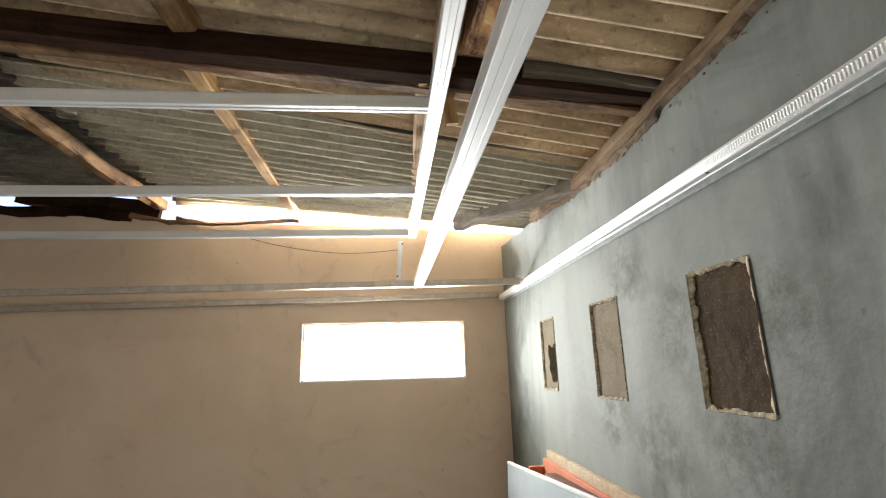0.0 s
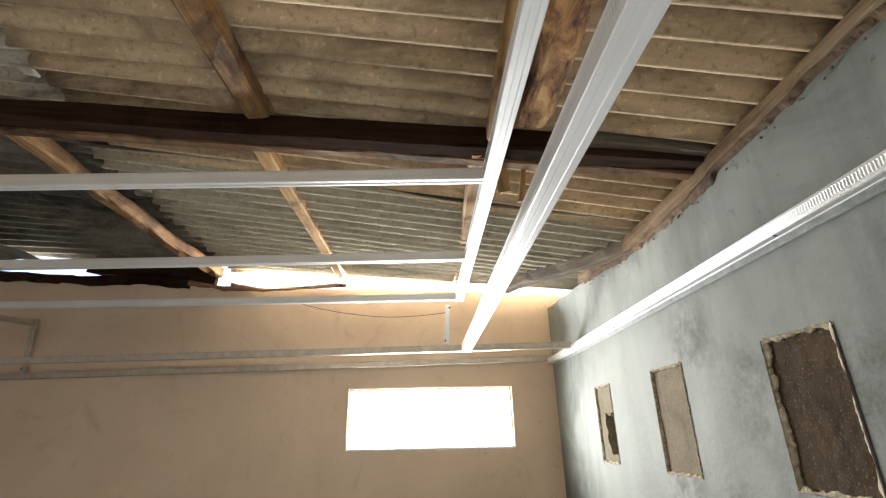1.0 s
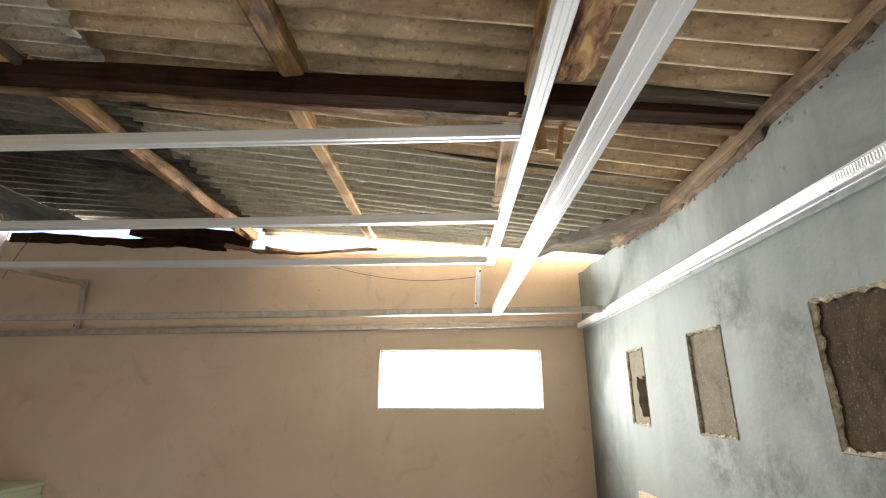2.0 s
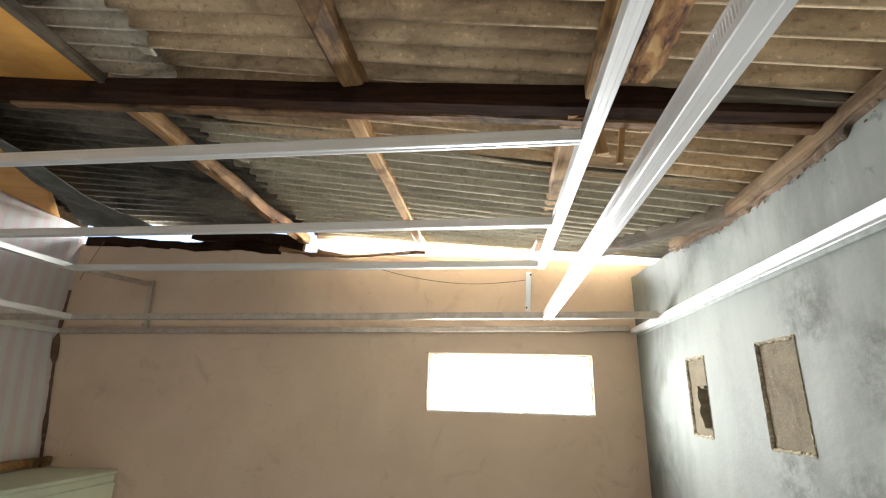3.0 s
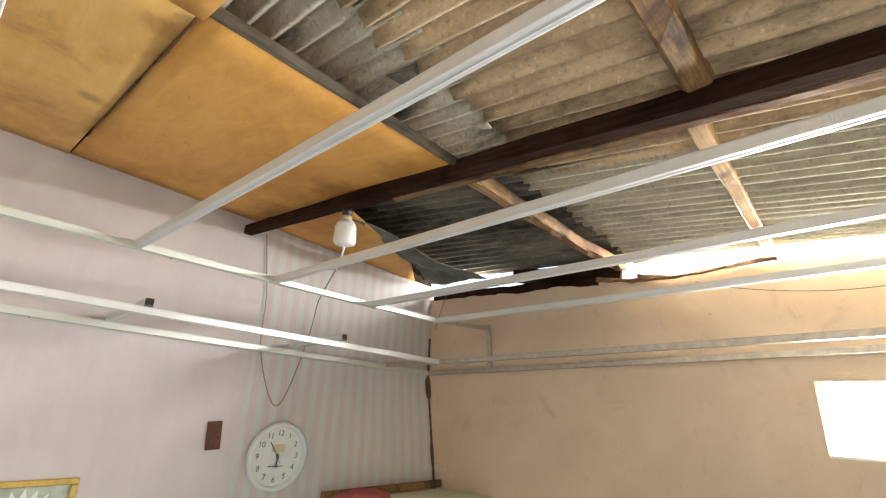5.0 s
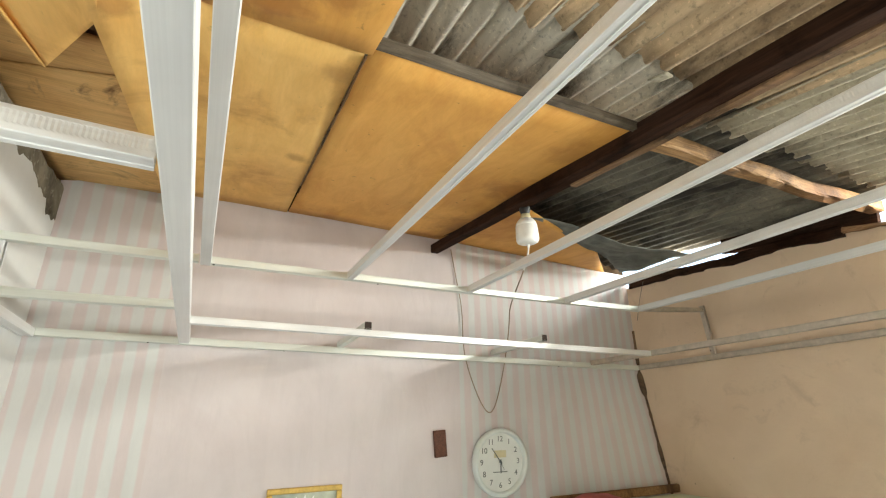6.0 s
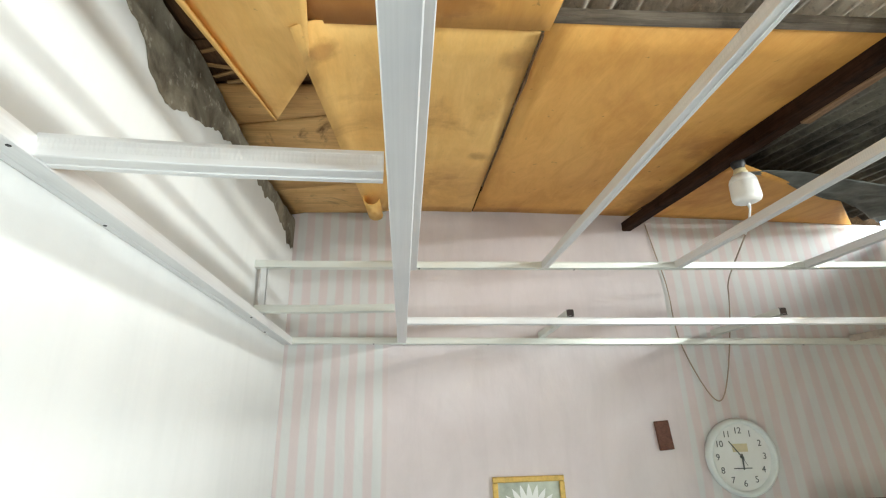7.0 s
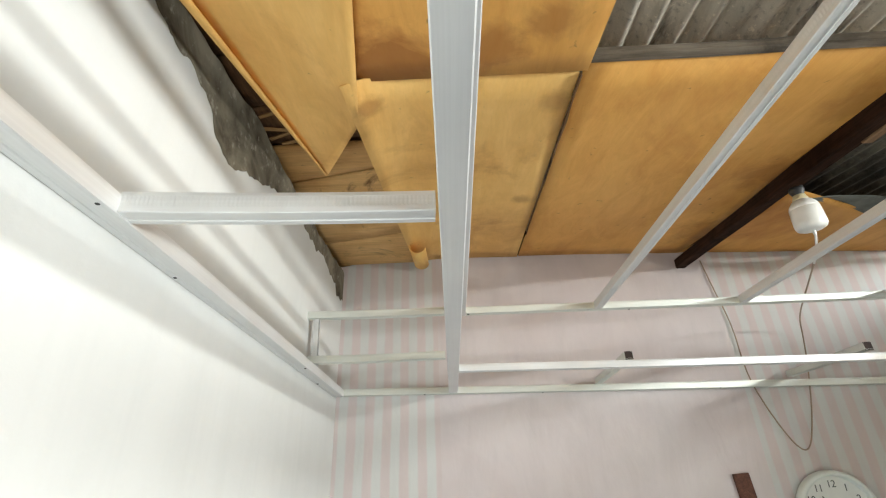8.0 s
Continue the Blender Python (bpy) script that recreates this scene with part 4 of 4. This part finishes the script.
cord("hanging_cable", [(-2.45, 1.43, 3.06), (-2.45, 1.462, 2.866), (-2.445, 1.50, 2.665), (-2.445, 1.495, 2.41), (-2.445, 1.55, 2.22), (-2.445, 1.63, 2.05), (-2.445, 1.69, 2.03), (-2.44, 1.755, 2.20),
                       (-2.43, 1.81, 2.43), (-2.40, 1.82, 2.58), (-2.33, 1.78, 2.655), (-2.1, 1.65, 2.665), (-1.8, 1.49, 2.672), (-1.63, 1.40, 2.680)], 0.0035, M_CABLE, "thin tan cable looping down the papered wall")
cord("slack_wire", [(-0.40, 2.97, 2.80), (-0.25, 2.95, 2.736), (0.11, 2.95, 2.665), (0.41, 2.95, 2.654), (0.62, 2.94, 2.68)], 0.002, M_WIRE, "slack dark wire along the salmon wall", "wire")
cord("slack_wire", [(-2.26, 2.96, 2.96), (-2.31, 2.93, 2.8), (-2.36, 2.95, 2.68)], 0.002, M_WIRE, "loose dark wire end below the roof corner", "wire")

# ---- things on the papered wall ----
clock = tagged(new("wall_clock"), "round white wall clock with a pale green rim", "clock")
clock.matrix_world = pose(X_W, 1.722, 1.764, 90, 0, 90) @ pose(0, 0, 0, 4, 0, 0) @ Matrix.Diagonal((1.09, 1.09, 1.5, 1))
part("rim", lathe_bm([(0.150, 0.0), (0.168, 0.0), (0.172, 0.010), (0.170, 0.026), (0.160, 0.034), (0.150, 0.030), (0.147, 0.020), (0.147, 0.004)], 64), M_CLOCK_RIM, clock, "pale green plastic rim", True)
part("back_case", lathe_bm([(0.0, -0.004), (0.158, -0.004), (0.166, 0.0), (0.166, 0.006), (0.0, 0.006)], 48), M_BLACK, clock, "black plastic back case", True)
part("dial", lathe_bm([(0, 0.002), (0.149, 0.002), (0.149, 0.012), (0, 0.012)], 48), M_FACE, clock, "white dial")


def lettering(text, size, mat, parent, m, name="numeral"):
    cu = bpy.data.curves.new(name, "FONT")
    cu.body, cu.size, cu.align_x, cu.align_y, cu.extrude = text, size, "CENTER", "CENTER", 0.0004
    cu.materials.append(mat)
    ob = new(name, cu)
    ob.parent = parent
    ob.matrix_basis = m
    return ob


for k in range(1, 13):
    an = radians(90 - 30 * k)
    lettering(str(k), 0.040, M_INK, clock, pose(0.116 * math.cos(an), 0.116 * math.sin(an), 0.0132))
part("plaque", box_bm((0.075, 0.036, 0.001), (0, 0.040, 0.0130)), M_BEIGE, clock, "beige maker's plaque")
part("printed_line", box_bm((0.09, 0.004, 0.001), (0, -0.050, 0.0130)), M_INK, clock, "grey printed line")
for name, an, length, w in (("hour_pointer", -90, 0.055, 0.007), ("minute_pointer", 128, 0.090, 0.005), ("second_pointer", -60, 0.045, 0.002)):
    p = part(name, box_bm((length + 0.015, w, 0.0012), (length / 2 - 0.007, 0, 0), 0.0004, 1), M_INK, clock)
    p.matrix_basis = pose(0, 0, 0.016 + 0.002 * w / 0.007, 0, 0, an)
part("pivot", lathe_bm([(0, 0.012), (0.006, 0.012), (0.006, 0.020), (0, 0.020)], 16), M_INK, clock)

pic = tagged(new("picture_frame"), "gilt-framed picture with pale leaf shapes", "picture frame")
pic.matrix_world = pose(X_W, 0.600, 1.706, 90, 0, 90)
PW, PH, FW = 0.360, 0.46, 0.026
for name, size, at in (("frame_rail", (PW, FW, 0.022), (0, -FW / 2, 0.012)), ("frame_rail", (PW, FW, 0.022), (0, -PH + FW / 2, 0.012)),
                       ("frame_stile", (FW, PH - 2 * FW, 0.022), (-PW / 2 + FW / 2, -PH / 2, 0.012)), ("frame_stile", (FW, PH - 2 * FW, 0.022), (PW / 2 - FW / 2, -PH / 2, 0.012))):
    part(name, box_bm(size, at, 0.005, 2), M_GOLD, pic)
part("mount", box_bm((PW - 2 * FW + 0.004, PH - 2 * FW + 0.004, 0.006), (0, -PH / 2, 0.006)), plain("grey_green_print", (0.42, 0.46, 0.38), 0.3, 0, 0.3, 12), pic, "grey-green print under glass")
for k in range(9):
    an = radians(30 + 15 * k)
    leaf = part("leaf", lathe_bm([(0, 0), (0.012, 0.03), (0.016, 0.06), (0.010, 0.10), (0, 0.13)], 8), M_FACE, pic, "white leaf shape")
    leaf.matrix_basis = pose(0.05 * math.cos(an), -0.20 + 0.05 * math.sin(an), 0.0105) @ pose(0, 0, 0, 0, 0, math.degrees(an) - 90) @ Matrix.Rotation(radians(-90), 4, "X") @ Matrix.Diagonal((1, 0.08, 0.9, 1))

blk = part("wall_block", box_bm((0.02, 0.074, 0.142), (0, 0, 0), 0.003, 2), M_BLOCK)
blk.matrix_world = pose(X_W + 0.010, 1.333, 1.876, 4, 0, 0)
tagged(blk, "small red-brown wooden block fixed to the wall", "wooden block")

# broken plaster down the corner of the papered wall
bm = bmesh.new()
prev = None
for z in span(1.5, 2.62, 0.03):
    wdt = 0.012 + 0.022 * max(0, noise.noise((z * 6, 3.0, 1.0))) + 0.008 * noise.noise((z * 30, 1.0, 1.0)) + (0.02 if 2.14 < z < 2.30 else 0)
    row = [bm.verts.new(q) for q in ((X_W + 0.003 + west_lean(3, z), Y_N - 0.004 - wdt, z), (X_W + west_lean(3, z) + 0.010 + 0.006 * noise.noise((z * 20, 0, 0)), Y_N - 0.004 - wdt * 0.5, z), (X_W + west_lean(3, z) + 0.006 + wdt * 0.6, Y_N - 0.003, z))]
    if prev:
        for k in range(2):
            bm.faces.new((prev[k], prev[k + 1], row[k + 1], row[k]))
    prev = row
tagged(part("corner_crack", bm, M_MUD), "crumbled brown plaster down the wall corner", "trim", kind="structure")

# ---- wardrobe in the corner, and boards against the cement wall ----
ward = tagged(new("wardrobe"), "pale green wardrobe with a brown top moulding", "wardrobe")
ward.location = (-2.055, 2.47, 0)
part("body", box_bm((0.46, 1.04, 1.50), (0, 0, 0.75), 0.006), M_MINT, ward)
part("door", box_bm((0.018, 0.505, 1.38), (0.24, -0.257, 0.77), 0.004), M_MINT, ward)
part("door", box_bm((0.018, 0.505, 1.38), (0.24, 0.257, 0.77), 0.004), M_MINT, ward)
part("top_moulding", box_bm((0.03, 1.05, 0.05), (-0.225, 0, 1.555), 0.008), M_OLD, ward, "carved brown moulding")
part("lid", box_bm((0.47, 1.05, 0.02), (0.005, 0, 1.512), 0.005), M_MINT, ward)
bm = bmesh.new()
bmesh.ops.create_icosphere(bm, subdivisions=4, radius=1.0)
for v in bm.verts:
    v.co *= 1 + 0.22 * noise.noise(v.co * 2.3) + 0.07 * noise.noise(v.co * 7)
    v.co = Vector((v.co.x * 0.11, v.co.y * 0.20, max(v.co.z, -0.5) * 0.05))
cloth = part("folded_cloth", bm, M_RED, smooth=True)
cloth.location = (-2.14, 2.13, 1.545)
tagged(cloth, "crumpled faded red cloth on the wardrobe", "cloth")

bd = tagged(new("leaning_panel"), "blue-grey board with a white edge leaning on timber", "board")
bd.matrix_world = pose(1.015, 1.73, 0.062, -5, 4, 0)
part("sheet", box_bm((0.012, 1.33, 1.53), (0, 0, 0.765), 0.002, 1), M_PANEL, bd)
part("edge_strip", box_bm((0.016, 1.33, 0.012), (0, 0, 1.536), 0.002, 1), M_BOARD_EDGE, bd, "white top edge")
shelf = tagged(new("wooden_crate"), "open-topped wooden crate lined with orange card", "crate")
shelf.location = (1.19, 1.50, 0)
part("back_board", box_bm((0.022, 1.52, 1.625), (0.045, 0, 0.8125), 0.003), M_BOARD, shelf)
part("lining", box_bm((0.014, 1.46, 1.595), (0.02, 0.02, 0.7975), 0.002), M_ORANGE, shelf, "orange card lining")
part("end_board", box_bm((0.08, 0.02, 1.565), (-0.01, 0.75, 0.7825), 0.003), M_ORANGE, shelf, "orange card end")
bm = box_bm((0.05, 0.9, 0.03), (0, 0, 0), 0.008)
stk = part("rusty_bar", bm, M_BLOCK)
stk.matrix_world = pose(1.175, 1.62, 1.575, -2, 0, 0)
tagged(stk, "rust-brown bar lying on the crate", "bar")
